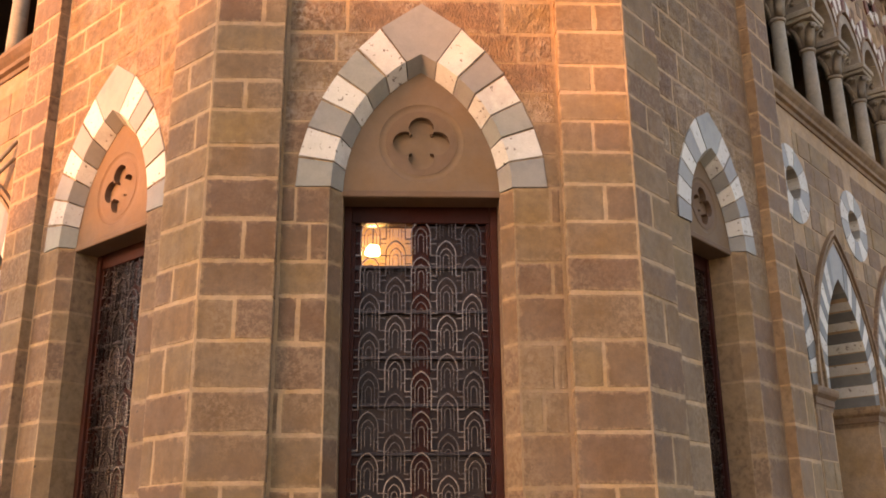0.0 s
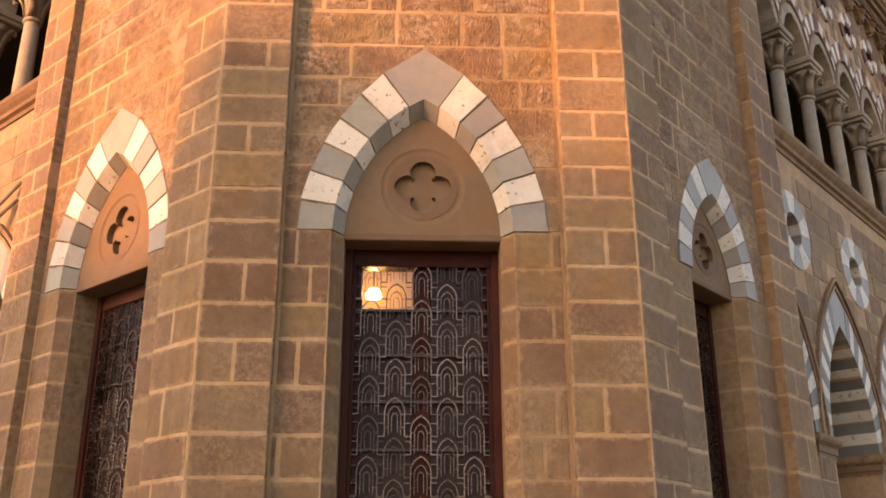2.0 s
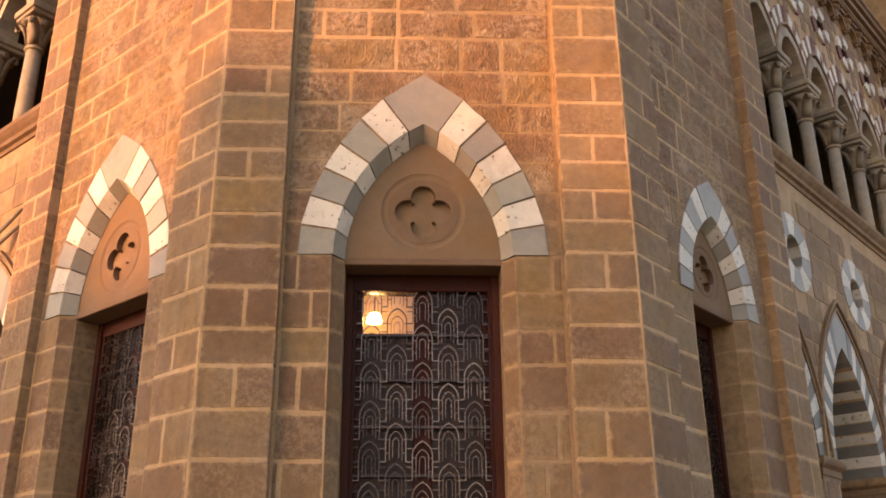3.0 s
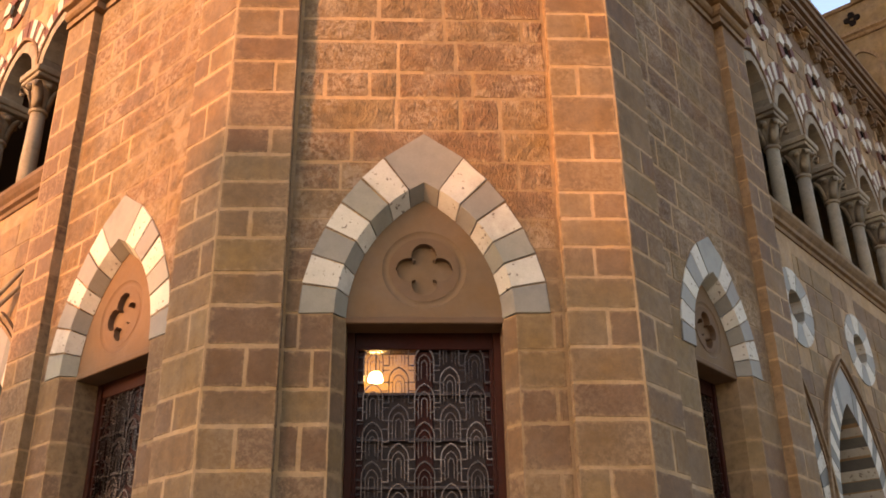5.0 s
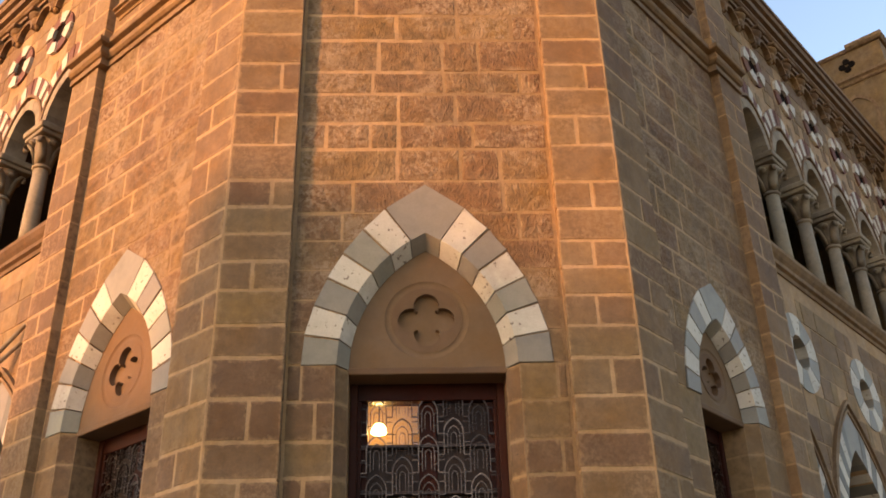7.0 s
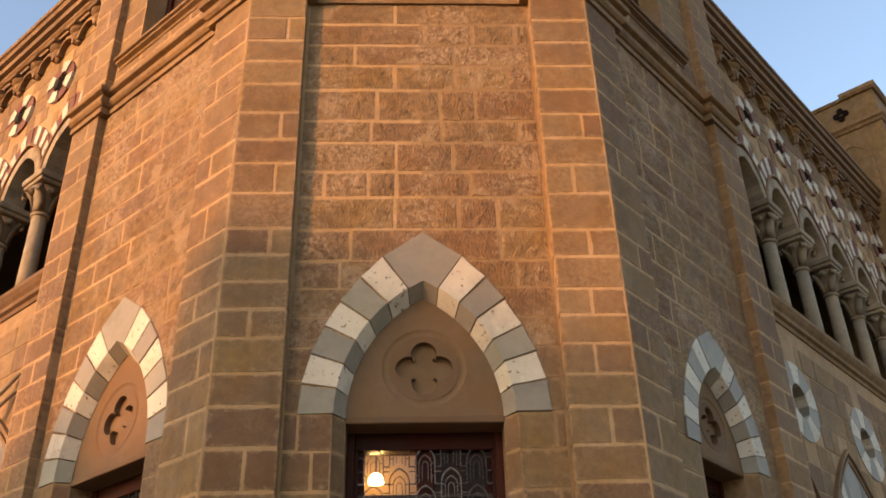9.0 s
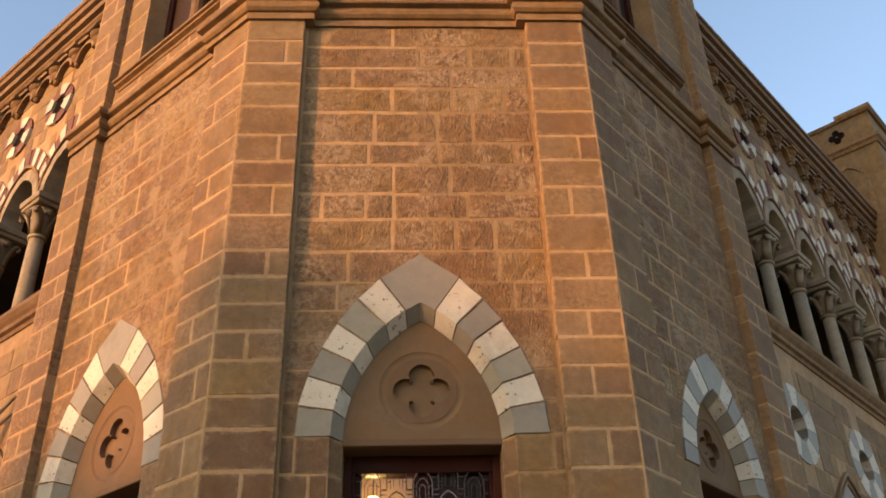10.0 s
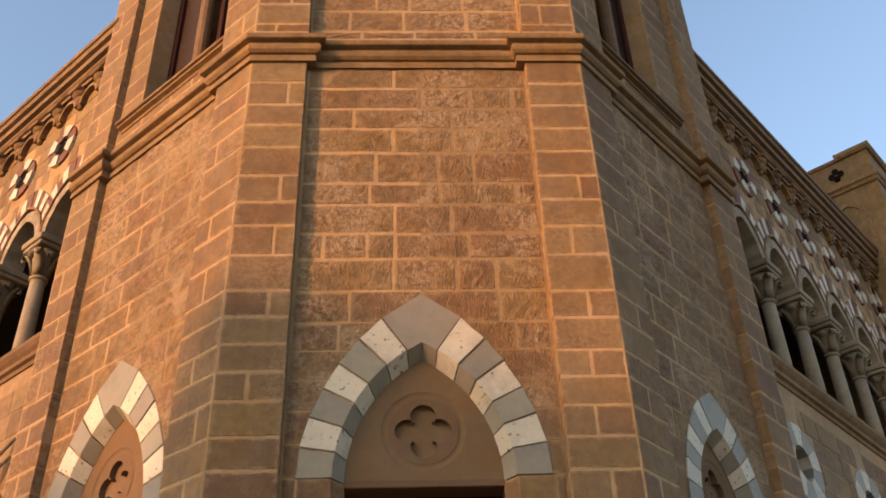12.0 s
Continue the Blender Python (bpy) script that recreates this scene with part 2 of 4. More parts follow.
def voussoirs(parent, xc, zs, a_in, r_in, a_out, r_out, n, key, y0, y1, splay, mats, names=("voussoir", "keystone"), keymat=None, gap=0.003):
    """Wedge stones of a pointed arch; they run back from y0 to y1 and narrow the opening by splay."""
    ti, to = arc_max(a_in, r_in) * key, arc_max(a_out, r_out) * key
    rng = random.Random(int(xc * 100) + n)
    for k in range(n):
        for side in (1, -1):
            f0, f1 = k / n, (k + 1) / n
            f0 += rng.uniform(-0.006, 0.006) if k else 0
            ins, outs, bck = [], [], []
            for q in (0, 0.5, 1):
                f = f0 + (f1 - f0) * q
                xi, zi = arc_pt(a_in, r_in, ti * f)
                xo, zo = arc_pt(a_out, r_out, to * f)
                g = gap * (1 - 2 * q)
                ins.append((xc + side * xi, zs + zi + g))
                outs.append((xc + side * xo, zs + zo + g))
                ab, rb = a_in - splay, r_in - splay * 1.25
                xb, zb = arc_pt(ab, rb, arc_max(ab, rb) * key * f)
                bck.append((xc + side * xb, zs + zb + g))
            bm = bmesh.new()
            e = rng.uniform(0, 0.006)
            prism(bm, outs + ins[::-1], y0 - e, y1, outs + bck[::-1])
            part(names[0], bm, mats[k % len(mats)], parent)
    f = [(xc + x, zs + z) for x, z in (arc_pt(a_out, r_out, to), arc_pt(a_out, r_out, arc_max(a_out, r_out)))]
    i0 = [(xc + x, zs + z) for x, z in (arc_pt(a_in, r_in, ti), arc_pt(a_in, r_in, arc_max(a_in, r_in)))]
    ab, rb = a_in - splay, r_in - splay * 1.25
    b0 = [(xc + x, zs + z) for x, z in (arc_pt(ab, rb, arc_max(ab, rb) * key), arc_pt(ab, rb, arc_max(ab, rb)))]
    mir = lambda p: (2 * xc - p[0], p[1])
    bm = bmesh.new()
    prism(bm, [f[0], f[1], mir(f[0]), mir(i0[0]), i0[1], i0[0]], y0, y1, [f[0], f[1], mir(f[0]), mir(b0[0]), b0[1], b0[0]])
    part(names[1], bm, keymat or mats[n % len(mats)], parent)


def radial_arch(parent, xc, zs, a, r, t, rise, y0, y1, splay, mats, n=6, key=0.9):
    """Door arch of n wedge stones a side with joints square to the curve, thickening towards a gabled keystone that tops out at rise."""
    R = arc_r(a, r)
    c = R - a
    tk = arc_max(a, r) * key
    rng = random.Random(int(xc * 100) + 7)
    ab, rb = a - splay, r - splay * 1.25
    Rb = arc_r(ab, rb)

    def out(th):
        k = max(0.0, th / tk - 0.45) / 0.55
        q = R + t * (1 + 0.33 * k ** 1.4)
        return (c - q * math.cos(th), q * math.sin(th))

    def face(th):
        return (c - R * math.cos(th), R * math.sin(th))

    def rear(th):
        u = arc_max(ab, rb) * th / arc_max(a, r)
        return (Rb - ab - Rb * math.cos(u), Rb * math.sin(u))

    for side in (1, -1):
        ths = [tk * k / n + (rng.uniform(-0.006, 0.006) if 0 < k < n else 0) for k in range(n + 1)]
        for k in range(n):
            g = 0.0048
            t0, t1 = ths[k] + g, ths[k + 1] - g
            tm = (t0 + t1) / 2
            jit = lambda p: (xc + side * (p[0] + rng.uniform(-0.005, 0.005)), zs + p[1] + rng.uniform(-0.005, 0.005))
            put = lambda p: (xc + side * p[0], zs + p[1])
            mid_o = [jit(((out(t0)[0] + out(t1)[0]) / 2, (out(t0)[1] + out(t1)[1]) / 2))]
            inner = [face(t0), face(tm), face(t1)]
            o0, o1 = jit(out(t0)), jit(out(t1))
            e = rng.uniform(-0.003, 0.006)
            front = [o0] + mid_o + [o1] + [put(p) for p in inner[::-1]]
            back = [o0] + mid_o + [o1] + [put(rear(u)) for u in (t1, tm, t0)]
            cx, cz = sum(p[0] for p in front) / 6, sum(p[1] for p in front) / 6
            bm = bmesh.new()
            # worn arris: the face is a little smaller than the body behind it
            lip = [bm.verts.new((x + (cx - x) * 0.035, y0 - e, z + (cz - z) * 0.035)) for x, z in front]
            body = [bm.verts.new((x, y0 - e + 0.005, z)) for x, z in front]
            deep = [bm.verts.new((x, y1, z)) for x, z in back]
            bm.faces.new(lip)
            bm.faces.new(deep[::-1])
            for i in range(6):
                j = (i + 1) % 6
                bm.faces.new((lip[i], body[i], body[j], lip[j]))
                bm.faces.new((body[i], deep[i], deep[j], body[j]))
            part("voussoir", bm, mats[k % 2], parent)
    ta = arc_max(a, r)
    ko, ki, kb = out(tk + 0.003), face(tk + 0.003), rear(tk + 0.003)
    M = lambda p, sd: (xc + sd * p[0], zs + p[1])
    front = [M(ko, 1), (xc, zs + rise), M(ko, -1), M(ki, -1), (xc, zs + face(ta)[1]), M(ki, 1)]
    back = [M(ko, 1), (xc, zs + rise), M(ko, -1), M(kb, -1), (xc, zs + rear(ta)[1]), M(kb, 1)]
    bm = bmesh.new()
    prism(bm, front, y0 - 0.002, y1, back)
    part("keystone", bm, mats[0], parent)


# ---- blocks of ashlar ----
BLOCKS = {}


def block_mesh(w, h, depth, rough, variant, special=None):
    key = (round(w, 2), round(h, 2), depth, rough, variant, special and special.name)
    if key in BLOCKS:
        return BLOCKS[key]
    rng = random.Random(hash((round(w * 100), round(h * 100), rough, variant)))
    b = 0.006
    verts, faces = [], []
    nx, nz = (6, 4) if rough else (5, 3)
    xs = [b + (w - 2 * b) * i / nx for i in range(nx + 1)]
    zs = [b + (h - 2 * b) * i / nz for i in range(nz + 1)]
    for j, z in enumerate(zs):
        for i, x in enumerate(xs):
            rim = i in (0, nx) or j in (0, nz)
            y = rng.uniform(-0.012, 0.003) if rough and not rim else rng.uniform(-0.0015, 0.0025)
            jx, jz = (rng.uniform(-0.005, 0.010) * (1 if i == 0 else -1 if i == nx else 0), rng.uniform(-0.006, 0.011) * (1 if j == 0 else -1 if j == nz else 0)) if rim else (0, 0)
            verts.append((x + jx, y, z + jz))
    W = nx + 1
    for j in range(nz):
        for i in range(nx):
            faces.append((j * W + i, j * W + i + 1, (j + 1) * W + i + 1, (j + 1) * W + i))
    rim = [i for i in range(W)] + [j * W + nx for j in range(1, nz + 1)] + [nz * W + i for i in range(nx - 1, -1, -1)] + [j * W for j in range(nz - 1, 0, -1)]
    base = len(verts)
    for k in rim:
        x, y, z = verts[k]
        ex = 0 if k % W == 0 else w if k % W == nx else x
        ez = 0 if k < W else h if k >= nz * W else z
        verts.append((ex, b, ez))
    m = len(rim)
    for i in range(m):
        j = (i + 1) % m
        faces.append((rim[j], rim[i], base + i, base + j))
    c0 = len(verts)
    verts += [(0, depth, 0), (w, depth, 0), (w, depth, h), (0, depth, h)]
    corner = {(0, 0): 0, (w, 0): 1, (w, h): 2, (0, h): 3}
    for (xa, za), (xb, zb) in (((0, 0), (w, 0)), ((w, 0), (w, h)), ((w, h), (0, h)), ((0, h), (0, 0))):
        run = [base + i for i in range(m) if abs((verts[base + i][0] - xa) * (zb - za) - (verts[base + i][2] - za) * (xb - xa)) < 1e-6]
        run.sort(key=lambda q: (verts[q][0] - xa) * (xb - xa) + (verts[q][2] - za) * (zb - za))
        faces.append((*run, c0 + corner[(xb, zb)], c0 + corner[(xa, za)]))
    me = bpy.data.meshes.new("stone_block")
    me.from_pydata(verts, [], faces)
    me.validate()
    me.materials.append(special or (ROUGH if rough else STONE))
    BLOCKS[key] = me
    return me


COUNT = [0]


def block(parent, x0, x1, z0, z1, y, depth, rough, special=None):
    COUNT[0] += 1
    g = 0.014 if rough else 0.012
    w, h = x1 - x0 - 2 * g, z1 - z0 - 2 * g
    if w < 0.03 or h < 0.03:
        return
    wob = random.uniform(-0.004, 0.004)
    ob = new("stone_block", block_mesh(w, h, depth, rough, COUNT[0] % 3, special))
    ob.parent = parent
    ob.location = (x0 + g + random.uniform(-0.003, 0.003), y + random.uniform(-0.0015, 0.0015), z0 + g + wob)
    ob.rotation_euler = (0, random.uniform(-0.006, 0.006), 0)


def cut_block(parent, pts, y, depth, rough):
    bm = bmesh.new()
    cx = sum(p[0] for p in pts) / len(pts)
    cz = sum(p[1] for p in pts) / len(pts)
    prism(bm, [(x + (cx - x) * 0.03, z + (cz - z) * 0.05) for x, z in pts], y, y + depth)
    part("stone_block", bm, ROUGH if rough else STONE, parent)


# course joints of the tower, above the eye: recessed panels, west-hand and east-hand pilasters
LOW = (-1.6, -1.25, -0.9, -0.55, -0.2, 0.15)
JOINTS = [EYE + v for v in (*LOW, 0.48, 0.864, 1.185, 1.54, 1.905, 2.18, 2.494, 2.8, 3.08, 3.36, 3.63, 3.90, 4.171, 4.483, 4.821, 5.099, 5.426, 5.679, 6.053, 6.363, 6.625, 6.902, 7.253)]
JOINTS_L = [EYE + v for v in (*LOW, 0.519, 0.868, 1.179, 1.545, 1.87, 2.16, 2.492, 2.824, 3.10, 3.406, 3.665, 3.921, 4.181, 4.444, 4.807, 5.131, 5.398, 5.708, 6.052, 6.337, 6.603, 6.90, 7.20)]
JOINTS_R = [EYE + v for v in (*LOW, 0.492, 0.87, 1.182, 1.55, 1.912, 2.194, 2.483, 2.794, 3.063, 3.334, 3.59, 3.837, 4.147, 4.413, 4.79, 5.105, 5.408, 5.688, 5.993, 6.28, 6.585, 6.88, 7.20)]
JOINTS_UP = [EYE + v for v in (7.62, 7.74, 8.05, 8.37, 8.69, 9.01, 9.33, 9.65, 9.97, 10.29, 10.61, 10.93)]
BAND_LOW = EYE + 7.17


def cuts(x0, x1, lo, hi, rng):
    xs = [x0]
    while x1 - xs[-1] > hi:
        xs.append(xs[-1] + rng.uniform(lo, hi))
    if x1 - xs[-1] < 0.12 and len(xs) > 1:
        xs.pop()
    return xs + [x1]


def pilaster_blocks(wall, x0, x1, joints, seed, flip, split=None, rust=False):
    """Blocks of a pilaster; split: the heights above the eye of the courses made of two stones, and where they part."""
    rng = random.Random(seed)
    for k, (z0, z1) in enumerate(zip(joints, joints[1:])):
        two = [f for z, f in split if abs(z - (z0 + z1) / 2 + EYE) < 0.15] if split else ([rng.choice((0.38, 0.45, 0.56, 0.62))] if (k + flip) % 2 else [])
        if two:
            m = x0 + (x1 - x0) * two[0]
            block(wall, x0, m, z0, z1, 0.0, 0.16, False)
            block(wall, m, x1, z0, z1, 0.0, 0.16, False)
        else:
            block(wall, x0, x1, z0, z1, 0.0, 0.16, False, RUSTED if rust else None)


SPLIT_L = [(1.71, 0.49), (2.33, 0.55), (3.54, 0.46), (4.31, 0.66), (4.97, 0.66), (5.55, 0.70), (6.75, 0.69), (0.35, 0.45)]
SPLIT_R = [(1.36, 0.43), (2.64, 0.57), (3.2, 0.46), (3.71, 0.50), (4.28, 0.57), (4.95, 0.44), (5.55, 0.68), (0.3, 0.5)]
SPLIT_W = [(3.25, 0.69), (3.80, 0.44), (2.65, 0.59), (2.02, 0.43), (1.36, 0.38), (0.66, 0.29), (4.62, 0.46), (6.17, 0.30), (5.27, 0.40)]
SPLIT_E = [(1.73, 0.57), (2.64, 0.45), (3.46, 0.5), (4.28, 0.6), (5.25, 0.4), (0.7, 0.5)]
FRONT_CUTS = {7.08: (-0.237,), 6.76: (0.05, 0.527, 0.95), 6.5: (-0.626, 0.33), 6.21: (-0.239, 0.337, 0.85), 5.87: (-0.405, 0.19, 0.523), 5.55: (-0.46, 0.20, 0.90),
              5.26: (-0.225, 0.291), 4.96: (-0.866, -0.474, -0.226, 0.438), 4.65: (-0.237, 0.319, 0.663), 4.33: (-0.615, 0.677), 4.04: (-0.70, 0.80),
              2.65: (-0.98, 1.009), 2.33: (-0.869,), 2.05: (1.006,), 1.71: (-0.937,), 1.37: (1.001,), 1.03: (-1.042, 0.902), 0.67: (), 0.31: (-0.933, 0.896)}
WEST_CUTS = {5.27: (-1.92, -1.15), 4.96: (-2.35, -1.72), 4.65: (-1.99, -1.347), 5.55: (-2.3, -1.382), 5.87: (-1.75, -0.909)}


def panel_blocks(wall, x0, x1, joints, seed, arch=None, hole=None, rough_from=0.0, fixed=None):
    """Blocks of a recessed panel, cut round a pointed arch (xc, zs, a, r) or a square hole (x0, x1, z0)."""
    rng = random.Random(seed)
    for z0, z1 in zip(joints, joints[1:]):
        rough = (z0 + z1) / 2 > rough_from
        if hole and z1 > hole[2] + 0.05:
            spans = [(x0, hole[0]), (hole[1], x1)]
        elif arch and z0 < arch[1] + (arch[3] + 0.24):
            xc, zs, a, r, am, rm = arch
            if z1 > zs + 0.05:
                a, r = am, rm
            zs_ = [z0 + (z1 - z0) * i / 5 for i in range(6)]
            hs = [arch_half(a, r, z - zs) for z in zs_]
            for s in (-1, 1):
                xe = x0 if s < 0 else x1
                room = abs(xe - xc) - max(hs)
                xm = xe
                known = [c for z, cs in (fixed or {}).items() if abs(z - (z0 + z1) / 2 + EYE) < 0.1 for c in cs if s * (c - xc) > max(hs) + 0.03]
                if known:
                    xm = known[0]
                    block(wall, min(xe, xm), max(xe, xm), z0, z1, 0.1, 0.1, rough)
                elif room > 0.55:
                    xm = xe - s * rng.uniform(0.25, room - 0.22)
                    block(wall, min(xe, xm), max(xe, xm), z0, z1, 0.1, 0.1, rough)
                pts = [(xc + s * hs[i], zs_[i]) for i in range(6)]
                pts = [p for i, p in enumerate(pts) if i in (0, 5) or abs(p[0] - pts[0][0]) > 1e-4]
                poly = [(xm, z1), (xm, z0)] + pts
                if max(hs) - min(hs) < 1e-5:
                    block(wall, min(xm, xc + s * hs[0]), max(xm, xc + s * hs[0]), z0, z1, 0.1, 0.1, rough)
                elif abs(xm - xc) > min(hs) + 0.02:
                    cut_block(wall, [(x if abs(x - xc) < abs(xm - xc) else xm, z) for x, z in poly], 0.1, 0.1, rough)
            continue
        else:
            spans = [(x0, x1)]
        for a0, a1 in spans:
            known = [c for z, c in (fixed or {}).items() if abs(z - (z0 + z1) / 2 + EYE) < 0.1]
            xs = [a0, *known[0], a1] if known else cuts(a0, a1, 0.28, 0.72, rng)
            for p, q in zip(xs, xs[1:]):
                block(wall, p, q, z0, z1, 0.1, 0.1, rough)


# ---- frames of the walls (x along the wall, y inwards) ----
HALF = 1.675
M_FRONT = pose(0.155, 7.0, 0)
M_WEST = pose(0.155 - HALF, 7.0, 0, 0, 0, -43.0)
M_EAST = pose(0.155 + HALF, 7.0, 0, 0, 0, 46.8)
SIDE = 3.30
PIL = 0.575


def backing(name, m, x0, x1, pil_l, pil_r, arch, z1, label):
    """The core of a tower wall: mortar-faced masonry with a pointed doorway."""
    xc, zs, a, r = arch
    line = arch_line(xc, zs, a, r)
    bm = bmesh.new()
    left = [(x0, 0), (xc - a, 0)] + line[:len(line) // 2 + 1] + [(xc, z1), (x0, z1)]
    right = [(xc + a, 0), (x1, 0), (x1, z1), (xc, z1)] + line[len(line) // 2:]
    prism(bm, left, 0.1045, 0.62)
    prism(bm, right, 0.1045, 0.62)
    box(bm, x0, pil_l - 0.018, 0.0045, 0.1045, 0, z1)
    box(bm, pil_r + 0.018, x1, 0.0045, 0.1045, 0, z1)
    ob = link(name, bm, MORTAR)
    ob.matrix_world = m
    return tagged(ob, label, "wall", kind="structure")


def backing_up(name, m, x0, x1, pil_l, pil_r, hole, z0, z1, label):
    bm = bmesh.new()
    if hole:
        box(bm, x0, hole[0], 0.1045, 0.5, z0, z1)
        box(bm, hole[1], x1, 0.1045, 0.5, z0, z1)
        box(bm, hole[0], hole[1], 0.1045, 0.5, z0, hole[2])
    else:
        box(bm, x0, x1, 0.1045, 0.5, z0, z1)
    box(bm, x0, pil_l - 0.018, 0.0045, 0.1045, z0, z1)
    box(bm, pil_r + 0.018, x1, 0.0045, 0.1045, z0, z1)
    ob = link(name, bm, MORTAR)
    ob.matrix_world = m
    return tagged(ob, label, "wall", kind="structure")


# springing, half widths and rises of the three doorways (x centre in the wall's frame)
SPRING = EYE + 2.79
DOORS = {
    "front": (M_FRONT, 0.0, 0.71, 1.18, 1.005, 1.655, 0.085),
    "west": (M_WEST, -1.65, 0.71, 1.18, 1.0, 1.64, 0.085),
    "east": (M_EAST, 1.69, 0.56, 0.90, 0.81, 1.27, 0.08),
}
UP_TOP = EYE + 10.93
HOLE_W = (-2.28, -0.62, EYE + 8.0)
HOLE_E = (0.66, 2.05, EYE + 8.0)


def build_walls():
    for key, x0, x1, seed in (("front", -HALF, HALF, 3), ("west", -SIDE, 0.0, 8), ("east", 0.0, SIDE, 15)):
        m, xc, ai, ri, ao, ro, sp = DOORS[key]
        wall = backing("wall_" + key, m, x0, x1, x0 + PIL, x1 - PIL, (xc, SPRING, ai + 0.012, ri + 0.012), BAND_LOW, "coursed brown sandstone tower wall with corner pilasters and pointed doorway")
        pilaster_blocks(wall, x0, x0 + PIL, JOINTS_R if key == "east" else JOINTS_L, seed, 0, {"front": SPLIT_L, "east": SPLIT_E}.get(key))
        pilaster_blocks(wall, x1 - PIL, x1, JOINTS_L if key == "west" else JOINTS_R, seed + 1, 1, {"front": SPLIT_R, "west": SPLIT_W}.get(key), rust=key == "east")
        panel_blocks(wall, x0 + PIL, x1 - PIL, JOINTS, seed + 2, arch=(xc, SPRING, ai + 0.01, ri + 0.01, (ai + ao) / 2, (ri + ro) / 2), rough_from=EYE + 3.3, fixed={"front": FRONT_CUTS, "west": WEST_CUTS}.get(key))
        # splayed jamb stones
        for s in (-1, 1):
            bm = bmesh.new()
            c = [(xc + s * (ai + 0.011), 0.1065), (xc + s * (ai - sp + 0.002), 0.102 + 0.119), (xc + s * (ai - sp + 0.004), 0.62), (xc + s * (ai + 0.011), 0.62)]
            lo = [bm.verts.new((x, y, 0.0)) for x, y in c]
            hi = [bm.verts.new((x, y, SPRING)) for x, y in c]
            bm.faces.new(lo)
            bm.faces.new(hi)
            for i in range(4):
                bm.faces.new((lo[i], lo[(i + 1) % 4], hi[(i + 1) % 4], hi[i]))
            part("jamb_core", bm, MORTAR, wall)
            for z0, z1 in zip(JOINTS, JOINTS[1:]):
                if z0 >= SPRING - 0.02:
                    break
                bm = bmesh.new()
                z1 = min(z1, SPRING)
                c = [(xc + s * (ai + 0.012), 0.102), (xc + s * (ai - sp), 0.102 + 0.115), (xc + s * (ai - sp), 0.62), (xc + s * (ai + 0.012), 0.62)]
                a = [bm.verts.new((x, y, z0 + 0.012)) for x, y in c]
                b = [bm.verts.new((x, y, z1 - 0.012)) for x, y in c]
                bm.faces.new(a)
                bm.faces.new(b)
                for i in range(4):
                    bm.faces.new((a[i], a[(i + 1) % 4], b[(i + 1) % 4], b[i]))
                part("jamb_stone", bm, STONE, wall)
    for key, m, x0, x1, hole, seed in (("front", M_FRONT, -HALF, HALF, None, 31), ("west", M_WEST, -SIDE, 0.0, HOLE_W, 37), ("east", M_EAST, 0.0, SIDE, HOLE_E, 41)):
        wall = backing_up("upper_wall_" + key, m, x0, x1, x0 + PIL, x1 - PIL, hole, BAND_LOW, UP_TOP + 4.5, "upper storey wall of brown sandstone blocks above the string course")
        pilaster_blocks(wall, x0, x0 + PIL, JOINTS_UP, seed, 1)
        pilaster_blocks(wall, x1 - PIL, x1, JOINTS_UP, seed + 1, 0)
        panel_blocks(wall, x0 + PIL, x1 - PIL, JOINTS_UP, seed + 2, hole=hole, rough_from=0.0 if key == "front" else 99)


# ---- string course round the tower ----
def plan_line():
    """Plan of the tower's front with its pilaster breaks, from the west end to the east end."""
    pts = []
    for m, x0, x1 in ((M_WEST, -SIDE, 0.0), (M_FRONT, -HALF, HALF), (M_EAST, 0.0, SIDE)):
        loc = [(x0, 0), (x0 + PIL + 0.05, 0), (x0 + PIL + 0.05, 0.1), (x1 - PIL - 0.05, 0.1), (x1 - PIL - 0.05, 0), (x1, 0)]
        for p in loc:
            w = m @ Vector((p[0], p[1], 0))
            q = Vector((w.x, w.y))
            if not pts or (q - pts[-1]).length > 1e-3:
                pts.append(q)
    return pts


def build_band():
    z = BAND_LOW
    prof = [(-0.15, z), (0.030, z), (0.030, z + 0.07), (0.020, z + 0.078), (0.020, z + 0.092), (0.045, z + 0.10), (0.072, z + 0.13), (0.078, z + 0.165), (0.070, z + 0.195),
            (0.058, z + 0.21), (0.058, z + 0.228), (0.112, z + 0.245), (0.12, z + 0.258), (0.12, z + 0.305), (0.11, z + 0.318), (0.01, z + 0.40), (-0.15, z + 0.40)]
    ob = link("string_course", sweep(plan_line(), prof), WEATHERED)
    tagged(ob, "moulded sandstone string course stepping round the tower pilasters", "string course", kind="structure")


